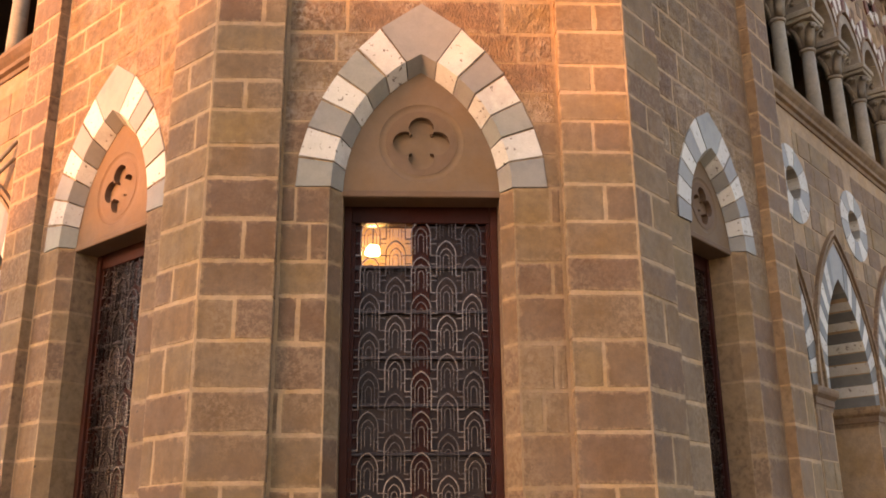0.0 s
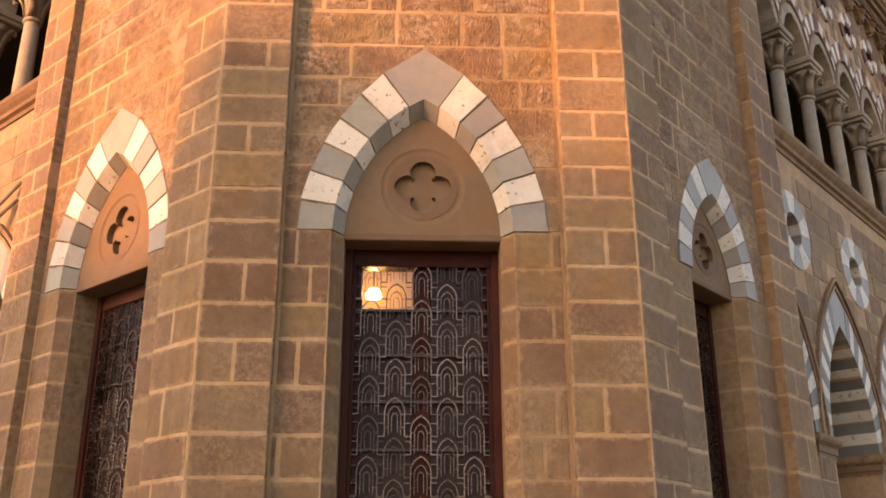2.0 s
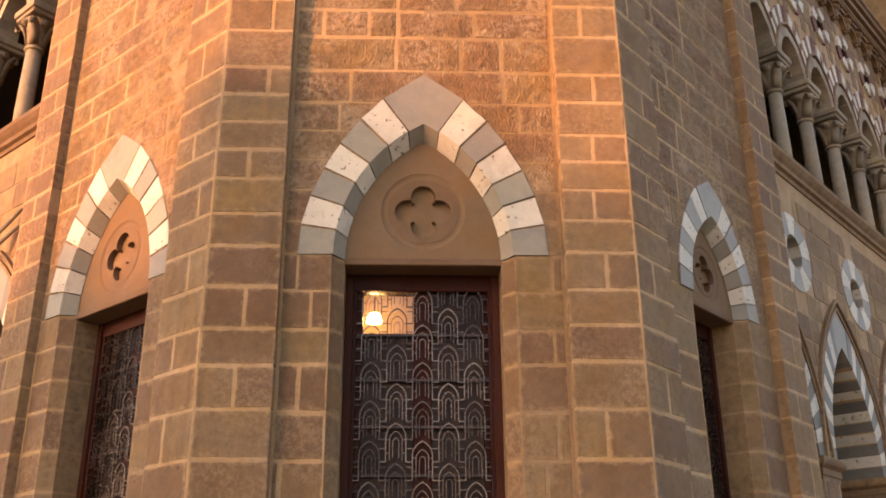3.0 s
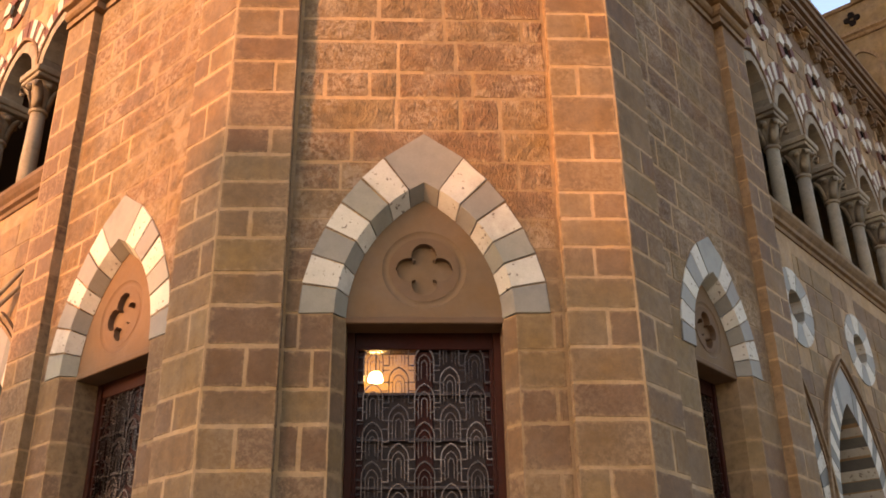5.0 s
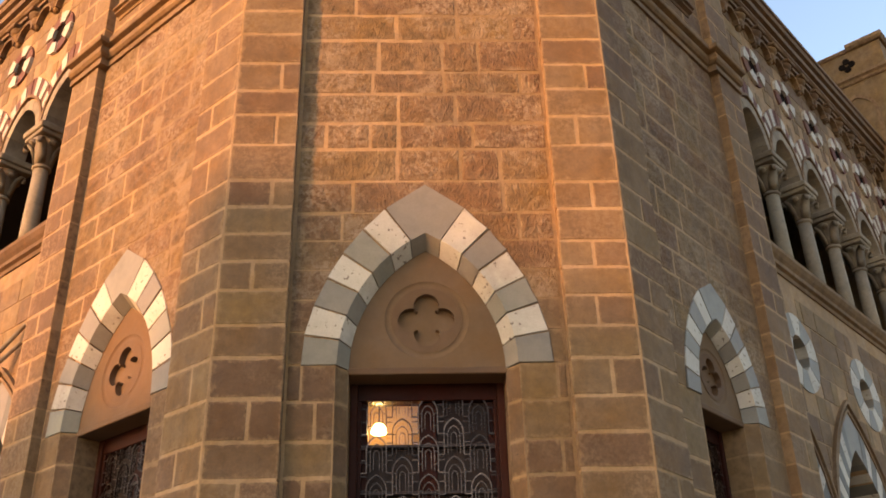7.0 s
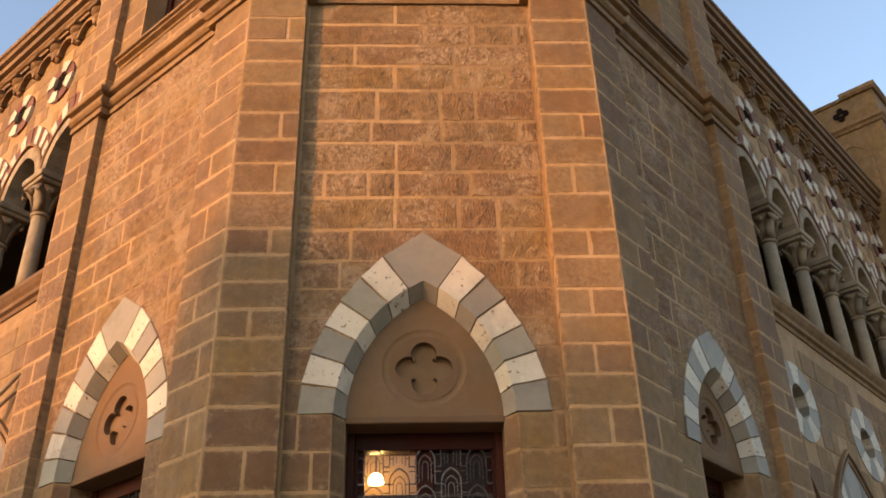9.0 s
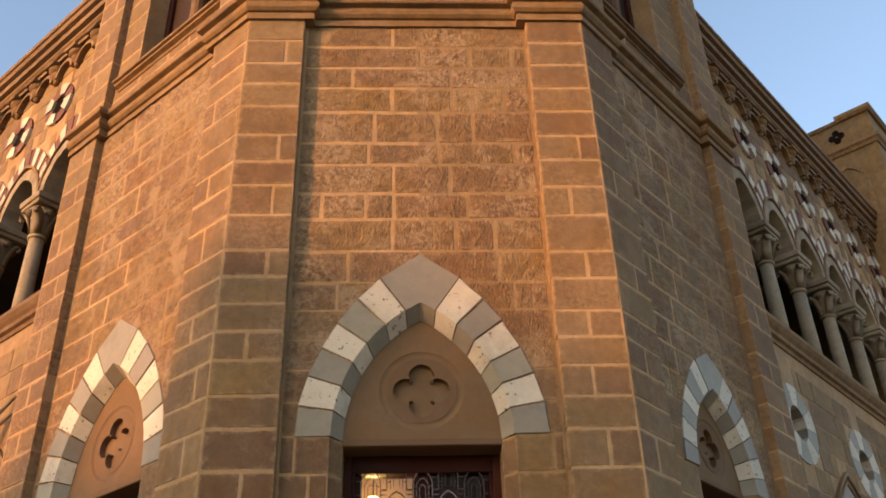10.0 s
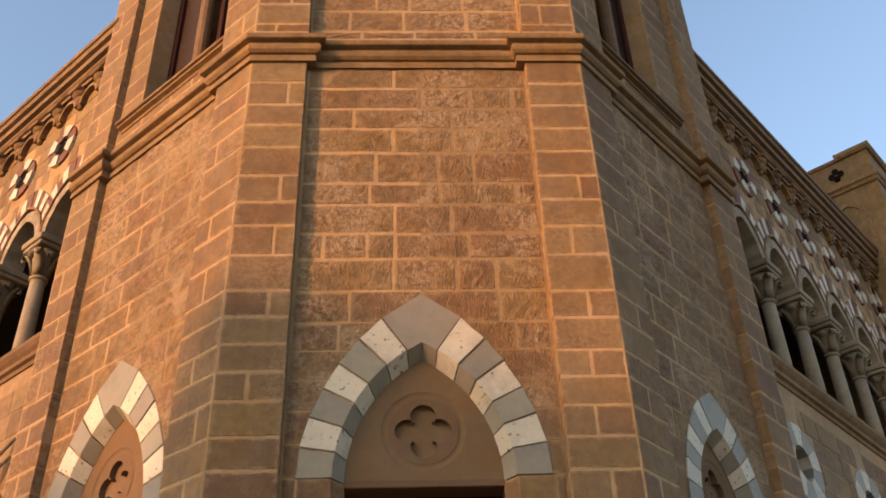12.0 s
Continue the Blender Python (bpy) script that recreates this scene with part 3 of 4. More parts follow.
# ---- doors with iron grilles ----
def bar(bm, pts, w, y0, y1, closed=False):
    """A flat bar along a line of (x, z) points."""
    P = [Vector(p) for p in pts]
    n = len(P)
    L, Rr = [], []
    for i in range(n):
        a = P[i - 1] if i or closed else None
        c = P[(i + 1) % n] if i < n - 1 or closed else None
        ds = [d.normalized() for d in ((P[i] - a) if a is not None else None, (c - P[i]) if c is not None else None) if d is not None]
        ns = [Vector((-d.y, d.x)) for d in ds]
        nn = sum(ns, Vector((0, 0)))
        nn = nn / max(0.35, nn.dot(ns[0])) if len(ns) == 2 else nn
        L.append(P[i] + nn * w / 2)
        Rr.append(P[i] - nn * w / 2)
    A = [[bm.verts.new((p.x, y, p.y)) for p in S] for S, y in ((L, y0), (Rr, y0), (Rr, y1), (L, y1))]
    for i in range(n - 1 + (1 if closed else 0)):
        j = (i + 1) % n
        for k in range(4):
            bm.faces.new((A[k][i], A[k][j], A[(k + 1) % 4][j], A[(k + 1) % 4][i]))
    if not closed:
        bm.faces.new([A[k][0] for k in range(4)])
        bm.faces.new([A[k][-1] for k in range(3, -1, -1)])


MOTIF = {}


def motif_mesh(pitch, row):
    """One lancet of the grille: a pointed arch, two smaller ones inside it, a mullion and stepped side ties."""
    key = (round(pitch, 3), round(row, 3))
    if key not in MOTIF:
        bm = bmesh.new()
        w = pitch * 0.38
        top = row * 0.46
        for f, b, leg, yy in ((1.0, 0.0085, -0.50, -0.006), (0.62, 0.0055, -0.46, 0.0), (0.30, 0.0045, -0.40, 0.0)):
            a = w * f
            r = a * 1.45
            zs = top - w * 1.45 - (1 - f) * row * 0.16
            bar(bm, [(-a, row * leg)] + arch_line(0, zs, a, r, 5) + [(a, row * leg)], b, yy, 0.012)
        for s in (-1, 1):
            far = pitch - w
            bar(bm, [(s * w, -row * 0.495), (s * far, -row * 0.495)], 0.008, -0.004, 0.010)
            bar(bm, [(s * w, -row * 0.17), (s * far, -row * 0.17)], 0.006, 0.0, 0.010)
            for zq in (0.05, -0.28):
                bar(bm, [(s * w, row * zq), (s * w * 0.6, row * zq)], 0.005, 0.0, 0.010)
        me = bpy.data.meshes.new("lancet_bars")
        bmesh.ops.recalc_face_normals(bm, faces=bm.faces)
        bm.to_mesh(me)
        bm.free()
        me.materials.append(IRON)
        MOTIF[key] = me
    return MOTIF[key]


def build_door(key, name, lamp):
    m, xc, ai, ri, ao, ro, sp = DOORS[key]
    hw = ai - sp
    head = EYE + 2.80
    drop = 0.18
    y = 0.44
    door = thing(name, m, "tall dark mahogany double door behind a wrought-iron lancet grille" + (", lamp glowing inside" if lamp else ""), "door", group="tower doors")
    fw = hw * 0.10
    for s in (-1, 1):
        part("door_jamb", boxes((xc + s * hw, xc + s * (hw - fw), y, y + 0.14, 0.12, head), bevel=0.006), WOOD, door)
        part("jamb_bead", boxes((xc + s * (hw - fw), xc + s * (hw - fw * 1.5), y + 0.03, y + 0.12, 0.12, head - drop), bevel=0.004), WOOD, door)
    part("door_head", boxes((xc - hw + fw, xc + hw - fw, y + 0.02, y + 0.16, head - drop, head + 0.01), bevel=0.006), WOOD, door)
    part("threshold", boxes((xc - hw, xc + hw, 0.15, 0.62, 0.0, 0.12), bevel=0.01), STONE, door, "worn sandstone door step")
    iw = hw - fw * 1.5
    part("meeting_stile", boxes((xc - 0.07, xc + 0.07, y + 0.07, y + 0.12, 0.12, head - drop), bevel=0.005), WOOD, door)
    top = head - drop
    zr = [top - 0.367 - 0.372 * i for i in range(11)]
    zr = [z for z in zr if z > 0.3]
    zz = [top] + zr + [0.12]
    for s in (-1, 1):
        xa, xb = sorted((xc + s * 0.07, xc + s * iw))
        leaf = part("door_leaf", boxes((xc + s * iw, xc + s * (iw - 0.05), y + 0.07, y + 0.12, 0.12, top), bevel=0.004), WOOD, door)
        for i, (z1, z0) in enumerate(zip(zz, zz[1:])):
            clear = lamp and s < 0 and i == 0
            ob = part("glass_pane", boxes((xa, xb, y + 0.092, y + 0.098, z0, z1)), GLASS if clear else FROST, leaf, "clear pane lit from behind" if clear else "")
            if clear:
                ob.visible_shadow = False
            part("glazing_bar", boxes((xa, xb, y + 0.065, y + 0.10, z0 - 0.016, z0 + 0.016), bevel=0.003), DARKIRON, leaf)
    # grille: five columns of lancets in a half-drop pattern
    cols = 5
    pitch = hw * 0.328
    row = 0.312
    for c in range(cols):
        x = xc + (c - 2) * pitch
        z = EYE + (2.787 if c % 2 else 2.647) - row * 0.46
        while z > 0.45:
            ob = new("lancet_bars", motif_mesh(pitch, row))
            ob.parent = door
            ob.location = (x, y + 0.035, z)
            z -= row
    for i, z in enumerate(zr):
        part("grille_rail", boxes((xc - hw + fw, xc + hw - fw, y + 0.040, y + 0.056, z - 0.012, z + 0.012), bevel=0.003), DARKIRON, door)
    for s in (-1, 1):
        for z in [top - 0.06 - 0.11 * i for i in range(int((top - 0.4) / 0.11))]:
            part("side_tie", boxes((xc + s * (hw - fw), xc + s * (2.38 * pitch), y + 0.03, y + 0.04, z - 0.005, z + 0.005)), DARKIRON, door)
    return door


def build_tympanum(key):
    m, xc, ai, ri, ao, ro, sp = DOORS[key]
    a, r = ai - sp + 0.01, ri - sp * 1.25 + 0.01
    k = ai / 0.71
    zb = EYE + 2.80
    ty = thing("tympanum", m, "brown sandstone tympanum carved with a sunk quatrefoil in a ring", "tympanum", group="door tympana")
    line = arch_line(xc, SPRING, a, r, 12)
    rim = [(xc - a, zb)] + line + [(xc + a, zb)]
    zc = EYE + 2.79 + 0.44 * k
    R0 = 0.345 * k
    circ = lambda rad, n=40: [(xc + rad * math.cos(2 * math.pi * i / n), zc + rad * math.sin(2 * math.pi * i / n)) for i in range(n)]
    part("field", plate([rim, circ(R0)], 0.222, 0.45), TYMP, ty)
    bm = bmesh.new()
    n = 40
    rings = []
    for rad, yy in ((R0, 0.222), (R0 - 0.012 * k, 0.232), (R0 - 0.05 * k, 0.236), (R0 - 0.065 * k, 0.228), (R0 - 0.065 * k, 0.26)):
        rings.append([bm.verts.new((xc + rad * math.cos(2 * math.pi * i / n), yy, zc + rad * math.sin(2 * math.pi * i / n))) for i in range(n)])
    for p, q in zip(rings, rings[1:]):
        for i in range(n):
            bm.faces.new((p[i], p[(i + 1) % n], q[(i + 1) % n], q[i]))
    part("ring_moulding", bm, TYMP, ty, smooth=True)
    lob, off = 0.105 * k, 0.128 * k
    quat = []
    for q in range(4):
        ca = math.pi / 2 * q
        cx, cz = xc + off * math.cos(ca), zc + off * math.sin(ca)
        for i in range(13):
            t = ca + math.radians(-122 + 244 * i / 12)
            quat.append((cx + lob * math.cos(t), cz + lob * math.sin(t)))
    part("quatrefoil_plate", plate([circ(R0 - 0.06 * k), quat], 0.228, 0.30), TYMP, ty)
    part("quatrefoil_back", plate([circ(R0 - 0.055 * k)], 0.285, 0.33), TYMP, ty)
    part("lintel_lip", boxes((xc - a, xc + a, 0.212, 0.45, zb - 0.045, zb + 0.012), bevel=0.008), TYMP, ty)


def build_arch(key, name):
    m, xc, ai, ri, ao, ro, sp = DOORS[key]
    ar = thing(name, m, "pointed arch of alternating white and grey voussoirs over a doorway", "arch", group="door arches")
    radial_arch(ar, xc, SPRING, ai, ri, ao - ai - 0.012, ro, 0.089, 0.216, sp, (GREY, WHITE))


# ---- upper windows of the tower ----
def build_upper_window(name, m, hole, s):
    x0, x1, z0 = hole
    w = thing(name, m, "tall upper window with red-brown timber frame and stone mullion", "window", group="tower upper windows")
    z1 = UP_TOP + 1.0
    mid = (x0 + x1) / 2
    for a, b in ((x0, x0 + 0.09), (x1 - 0.09, x1), (mid - 0.24, mid - 0.16), (mid + 0.16, mid + 0.24)):
        part("frame_post", boxes((a, b, 0.36, 0.46, z0, z1), bevel=0.008), WOOD, w)
    part("mullion", lathe([(0.12, z0), (0.12, z0 + 0.12), (0.085, z0 + 0.2), (0.08, z1)], 12, mid, 0.28), STONE, w, smooth=False)
    part("mullion_base", boxes((mid - 0.15, mid + 0.15, 0.15, 0.42, z0, z0 + 0.14), bevel=0.015), STONE, w)
    part("stone_kerb", boxes((x0, x1, 0.20, 0.48, z0, z0 + 0.1), bevel=0.02), STONE, w)
    for a, b in ((x0 + 0.09, mid - 0.24), (mid + 0.24, x1 - 0.09)):
        part("pane", boxes((a, b, 0.41, 0.416, z0 + 0.1, z1)), FROST, w)
    z = z0 - 0.14
    prof = [(-0.2, z), (0.01, z), (0.02, z + 0.03), (0.07, z + 0.05), (0.07, z + 0.08), (0.10, z + 0.09), (0.10, z + 0.125), (-0.2, z + 0.15)]
    part("sill", sweep([(x0 - 0.35, 0.1), (x1 + 0.12, 0.1)] if s < 0 else [(x0 - 0.12, 0.1), (x1 + 0.35, 0.1)], prof), WEATHERED, w, "moulded sandstone sill")


# ---- wings with arcaded gallery ----
W_E, W_W = 0.40, 0.25
BAY = 1.06


def wing_frame(side):
    return M_EAST if side > 0 else M_WEST


def stones(name, m, side, w, s0, s1, rows, solid, seed, ztop):
    """Coursed stones standing a little proud of a wing wall, left out where solid(s, z) is false."""
    rng = random.Random(seed)
    verts, faces = [], []

    def add(a, b, z0, z1, y):
        g = 0.006
        a, b, z0, z1 = a + g, b - g, z0 + g, z1 - g
        if b - a < 0.02:
            return
        xa, xb = sorted((side * a, side * b))
        q = len(verts)
        f = 0.006
        verts.extend([(xa, w + 0.004, z0), (xb, w + 0.004, z0), (xb, w + 0.004, z1), (xa, w + 0.004, z1),
                      (xa + f, y, z0 + f), (xb - f, y, z0 + f), (xb - f, y, z1 - f), (xa + f, y, z1 - f)])
        faces.extend([(q + 4, q + 5, q + 6, q + 7)] + [(q + i, q + (i + 1) % 4, q + 4 + (i + 1) % 4, q + 4 + i) for i in range(4)])

    for z0, z1 in zip(rows, rows[1:]):
        z1 = min(z1, ztop)
        if z1 - z0 < 0.08:
            continue
        x = s0
        while x < s1:
            x2 = min(s1, x + rng.uniform(0.32, 0.7))
            y = w - rng.uniform(0.003, 0.009)
            ok = lambda p, q: all(solid(u, v) for u in (p, (p + q) / 2, q) for v in (z0, z1))
            if ok(x, x2):
                add(x, x2, z0, z1, y)
            else:
                n = max(1, int((x2 - x) / 0.05))
                cells = [ok(x + (x2 - x) * i / n, x + (x2 - x) * (i + 1) / n) for i in range(n)]
                i = 0
                while i < n:
                    if cells[i]:
                        j = i
                        while j < n and cells[j]:
                            j += 1
                        add(x + (x2 - x) * i / n - (0.0), x + (x2 - x) * j / n, z0, z1, y)
                        i = j
                    i += 1
            x = x2
    me = bpy.data.meshes.new(name)
    me.from_pydata(verts, [], faces)
    me.materials.append(STONE_WALL)
    ob = new(name, me)
    ob.matrix_world = m
    return tagged(ob, "coursed brown sandstone blocks of the wing wall", "stonework", kind="stuff")


def build_wing(side, name, w, axis0, n_up, axis_low, n_low, s_end):
    """side 1: s runs along +x; -1: along -x."""
    m = wing_frame(side)
    X = lambda s: side * s
    s0 = SIDE - 0.1
    E = EYE
    # ground storey: piers with pointed arches and round windows
    lowz = E + 5.28
    a, r, zs = 0.80, 1.52, E + 1.80
    half = arch_line(0, zs, a, r, 8)
    mid = len(half) // 2
    for k in range(n_low):
        c = axis_low + k * 2 * BAY
        lo, hi = -BAY, BAY
        loop = [(-BAY + a, 0)] + [(p[0] - BAY, p[1]) for p in half[mid:][::-1]] + [(-BAY, lowz), (BAY, lowz)] + [(p[0] + BAY, p[1]) for p in half[:mid + 1][::-1]] + [(BAY - a, 0)]
        hole = [(0.225 * math.cos(2 * math.pi * i / 24), E + 4.27 + 0.225 * math.sin(2 * math.pi * i / 24)) for i in range(24)]
        loop = [(X(c) + x, z) for x, z in loop]
        hole = [(X(c) - side * 0.08 + x, z) for x, z in hole]
        ob = link("wall_" + name + "_pier", plate([loop, hole], w, w + 0.55), MORTAR)
        ob.matrix_world = m
        tagged(ob, "ground storey wing wall of coursed brown sandstone with round window", "wall", kind="structure")
        # round window
        cx = X(c) - side * 0.08
        rw = thing("round_window", m, "small round window ringed with white and grey stones", "window", group="round windows")
        for q in range(10):
            bm = bmesh.new()
            t = [2 * math.pi * (q + f) / 10 for f in (0.02, 0.34, 0.67, 0.98)]
            cc = lambda rad, u: (cx + rad * math.cos(u), E + 4.27 + rad * math.sin(u))
            prism(bm, [cc(0.50, u) for u in t] + [cc(0.22, u) for u in t[::-1]], w - 0.012, w + 0.3)
            part("ring_stone", bm, (WHITE, GREY)[q % 2], rw)
        part("window_rim", plate([[(cx + 0.225 * math.cos(u * 0.2618), E + 4.27 + 0.225 * math.sin(u * 0.2618)) for u in range(24)], [(cx + 0.16 * math.cos(u * 0.2618), E + 4.27 + 0.16 * math.sin(u * 0.2618)) for u in range(24)]], w + 0.16, w + 0.22), STONE, rw)
        part("pane", plate([[(cx + 0.17 * math.cos(u * 0.2618), E + 4.27 + 0.17 * math.sin(u * 0.2618)) for u in range(24)]], w + 0.19, w + 0.196), FROST, rw)
        # impost on the pier
        im = thing("impost", m, "moulded sandstone impost block on a pier", "impost", group="pier imposts")
        zz = zs - 0.25
        prof = [(-0.02, zz), (0.01, zz), (0.015, zz + 0.05), (0.03, zz + 0.06), (0.03, zz + 0.13), (0.07, zz + 0.17), (0.08, zz + 0.2), (0.08, zz + 0.25), (-0.02, zz + 0.25)]
        xl, xr = X(c) - (BAY - a), X(c) + (BAY - a)
        part("moulding", sweep([(xl, w + 0.9), (xl, w), (xr, w), (xr, w + 0.9)], prof), STONE, im)
        # arch beside the pier
        for ca in ((c - BAY, c + BAY) if k == 0 and side > 0 else (c + BAY,)):
            if ca > s_end - 0.8:
                continue
            ar = thing("arch", m, "pointed arcade arch striped in white and grey stone", "arch", group="wing arches")
            voussoirs(ar, X(ca), zs, a - 0.004, r - 0.004, 1.05, 1.99, 11, 0.87, w - 0.012, w + 0.78, 0.0, (SLATE, WHITE), keymat=GREY)
            for da, wd, out in ((0.025, 0.035, 0.03), (0.062, 0.022, 0.012), (0.098, 0.04, 0.05)):
                bm = bmesh.new()
                bar(bm, arch_line(X(ca), zs, 1.05 + da, 1.99 + da * 1.4, 12), wd, w - out, w + 0.02)
                part("hood_mould", bm, STONE, ar)
    # coursed stones of the ground storey
    def solid_low(x, z):
        k = round((x - axis_low) / (2 * BAY))
        dx = x - axis_low - k * 2 * BAY
        if z < zs:
            return abs(dx) < BAY - a - 0.005
        d2 = BAY - abs(dx)
        return d2 > arch_half(1.06, 2.12, z - zs) and (dx + 0.08) ** 2 + (z - E - 4.27) ** 2 > 0.49 ** 2

    stones("wall_stones", m, side, w, s0, s_end, [0.1 + 0.312 * i for i in range(22)], solid_low, 11, lowz)
    # string course under the gallery
    z = lowz - 0.02
    prof = [(-0.05, z), (0.02, z), (0.03, z + 0.05), (0.07, z + 0.07), (0.075, z + 0.12), (0.11, z + 0.16), (0.14, z + 0.21), (0.14, z + 0.26), (-0.3, z + 0.27)]
    ln = [(X(s0), w), (X(s_end), w)]
    ob = link("gallery_sill_" + name, sweep(ln if side > 0 else ln[::-1], prof), WEATHERED)
    ob.matrix_world = m
    tagged(ob, "moulded sandstone sill course below the gallery columns", "string course", kind="structure")
    sill = z + 0.26
    # columns
    cap0, cap1 = E + 6.72, E + 7.30
    for k in range(n_up):
        s = axis0 + k * BAY
        if s > s_end - 0.2:
            break
        col = thing("column", m @ Matrix.Translation((X(s), w + 0.10, 0)), "slender cream limestone gallery column with carved leaf capital", "column", group="gallery columns " + name)
        part("base", lathe([(0.15, sill), (0.15, sill + 0.05), (0.13, sill + 0.08), (0.135, sill + 0.11), (0.105, sill + 0.15)], 16), CREAM, col, smooth=True)
        part("shaft", lathe([(0.103, sill + 0.14), (0.103, sill + 0.3), (0.092, cap0)], 18), CREAM, col, smooth=True)
        part("necking", lathe([(0.09, cap0 - 0.02), (0.112, cap0 - 0.015), (0.118, cap0 + 0.005), (0.112, cap0 + 0.025), (0.09, cap0 + 0.03)], 18), CREAM, col, smooth=True)
        cap = part("capital", lathe([(0.095, cap0), (0.10, cap0 + 0.15), (0.125, cap0 + 0.28), (0.18, cap0 + 0.40)], 16), CREAM, col, smooth=True)
        for q in range(4):
            t = math.pi / 4 + q * math.pi / 2
            bm = bmesh.new()
            pts = [(0.10, 0.05, 0.07), (0.125, 0.18, 0.075), (0.165, 0.29, 0.07), (0.225, 0.355, 0.055), (0.262, 0.335, 0.045), (0.262, 0.285, 0.04), (0.235, 0.265, 0.035), (0.215, 0.285, 0.025)]
            prev = None
            for rad, dz, ww in pts:
                o = Vector((math.cos(t) * rad, math.sin(t) * rad, cap0 + dz))
                sd = Vector((-math.sin(t), math.cos(t), 0)) * ww
                th = Vector((math.cos(t) * 0.6, math.sin(t) * 0.6, -0.8)) * 0.03
                cur = [bm.verts.new(p) for p in (o - sd, o + th * 0.7, o + sd, o - th)]
                if prev:
                    for i in range(4):
                        bm.faces.new((prev[i], prev[(i + 1) % 4], cur[(i + 1) % 4], cur[i]))
                else:
                    bm.faces.new(cur)
                prev = cur
            bm.faces.new(prev[::-1])
            part("leaf", bm, CREAM, cap, smooth=True)
        for q in range(4):
            t = q * math.pi / 2
            bm = bmesh.new()
            bmesh.ops.create_icosphere(bm, subdivisions=2, radius=0.05, matrix=Matrix.LocRotScale((math.cos(t) * 0.165, math.sin(t) * 0.165, cap0 + 0.33), None, (1, 1, 0.8)))
            for v in bm.verts:
                v.co += Vector((0, 0, 1)) * 0.012 * math.sin(v.co.x * 90) + v.normal * 0.008 * math.sin(v.co.z * 110 + v.co.y * 70)
            part("rosette", bm, CREAM, cap, smooth=True)
        bm = bmesh.new()
        box(bm, -0.215, 0.215, -0.19, 0.25, cap0 + 0.41, cap0 + 0.47, 0.01)
        box(bm, -0.24, 0.24, -0.215, 0.275, cap0 + 0.47, cap0 + 0.56, 0.012)
        part("abacus", bm, CREAM, cap)
    # arches over the columns
    ia, ir = 0.395, 0.54
    top = E + 9.68
    for k in range(-1, n_up):
        c = axis0 + k * BAY + BAY / 2
        if c > s_end - 0.3:
            break
        xl, xr = max(s0, c - BAY / 2), min(s_end, c + BAY / 2)
        line = arch_line(0, cap1, ia + 0.12, ir + 0.14, 8)
        loop = [(X(c) + x, z) for x, z in line]
        xa, xb = sorted((X(xl), X(xr)))
        loop = [(min(max(x, xa), xb), z) for x, z in loop]
        loop = [(xa, cap1)] + loop + [(xb, cap1), (xb, top), (xa, top)]
        clean = [loop[0]]
        for p in loop[1:]:
            if abs(p[0] - clean[-1][0]) + abs(p[1] - clean[-1][1]) > 1e-3:
                clean.append(p)
        bm = bmesh.new()
        prism(bm, clean, w, w + 0.28)
        ob = link("wall_" + name + "_spandrel", bm, MORTAR)
        ob.matrix_world = m
        tagged(ob, "gallery wall of brown sandstone above the column arches", "wall", kind="structure")
        if xl > c - BAY / 2 + 0.3:
            continue
        ar = thing("gallery_arch", m, "small pointed gallery arch in cream stone under red and white blocks", "arch", group="gallery arches " + name)
        voussoirs(ar, X(c), cap1, ia, ir, ia + 0.125, ir + 0.145, 5, 0.9, w - 0.03, w + 0.26, 0.0, (CREAM,), keymat=CREAM, gap=0.0015)
        hb = bmesh.new()
        bar(hb, arch_line(X(c), cap1 + 0.03, ia + 0.13, ir + 0.185, 10), 0.035, w - 0.05, w + 0.02)
        part("hood_mould", hb, STONE, ar)
        # radiating red and white blocks
        a1, r1, a2, r2 = ia + 0.15, ir + 0.20, ia + 0.33, ir + 0.52
        for sd in (1, -1):
            for q in range(7):
                f0, f1 = 0.20 + 0.113 * q, 0.20 + 0.113 * (q + 1) - 0.004
                t1, t2 = arc_max(a1, r1), arc_max(a2, r2)
                p = [arc_pt(a2, r2, t2 * f0), arc_pt(a2, r2, t2 * f1), arc_pt(a1, r1, t1 * f1), arc_pt(a1, r1, t1 * f0)]
                p = [(max(x, -BAY / 2), z) for x, z in p]
                bm = bmesh.new()
                prism(bm, [(X(c) + sd * x, cap1 + 0.03 + z) for x, z in p], w - (0.028 if q % 2 else 0.015), w + 0.05)
                part("ray_block", bm, (REDST, WHITE)[q % 2], ar)
    # ring ornaments above the columns
    for k in range(n_up):
        s = axis0 + k * BAY
        if s > s_end - 0.3:
            break
        cz = E + 8.86
        rg = thing("ring_ornament", m, "round wall ornament of alternating white and red blocks", "ornament", group="ring ornaments " + name)
        for q in range(8):
            t = [2 * math.pi * (q + f) / 8 for f in (0.02, 0.5, 0.98)]
            bm = bmesh.new()
            prism(bm, [(X(s) + 0.33 * math.cos(u), cz + 0.33 * math.sin(u)) for u in t] + [(X(s) + 0.16 * math.cos(u), cz + 0.16 * math.sin(u)) for u in t[::-1]], w - (0.05 if q % 2 else 0.03), w + 0.04)
            part("ring_block", bm, (REDST, WHITE)[q % 2], rg)
        n = 20
        # no hole here: a flat near-black disc gives the opening's shade
        part("boss", plate([[(X(s) + 0.15 * math.cos(2 * math.pi * i / n), cz + 0.15 * math.sin(2 * math.pi * i / n)) for i in range(n)]], w - 0.008, w + 0.03), VOID_SHADE, rg, "flat disc coloured near black for the shade of an opening")
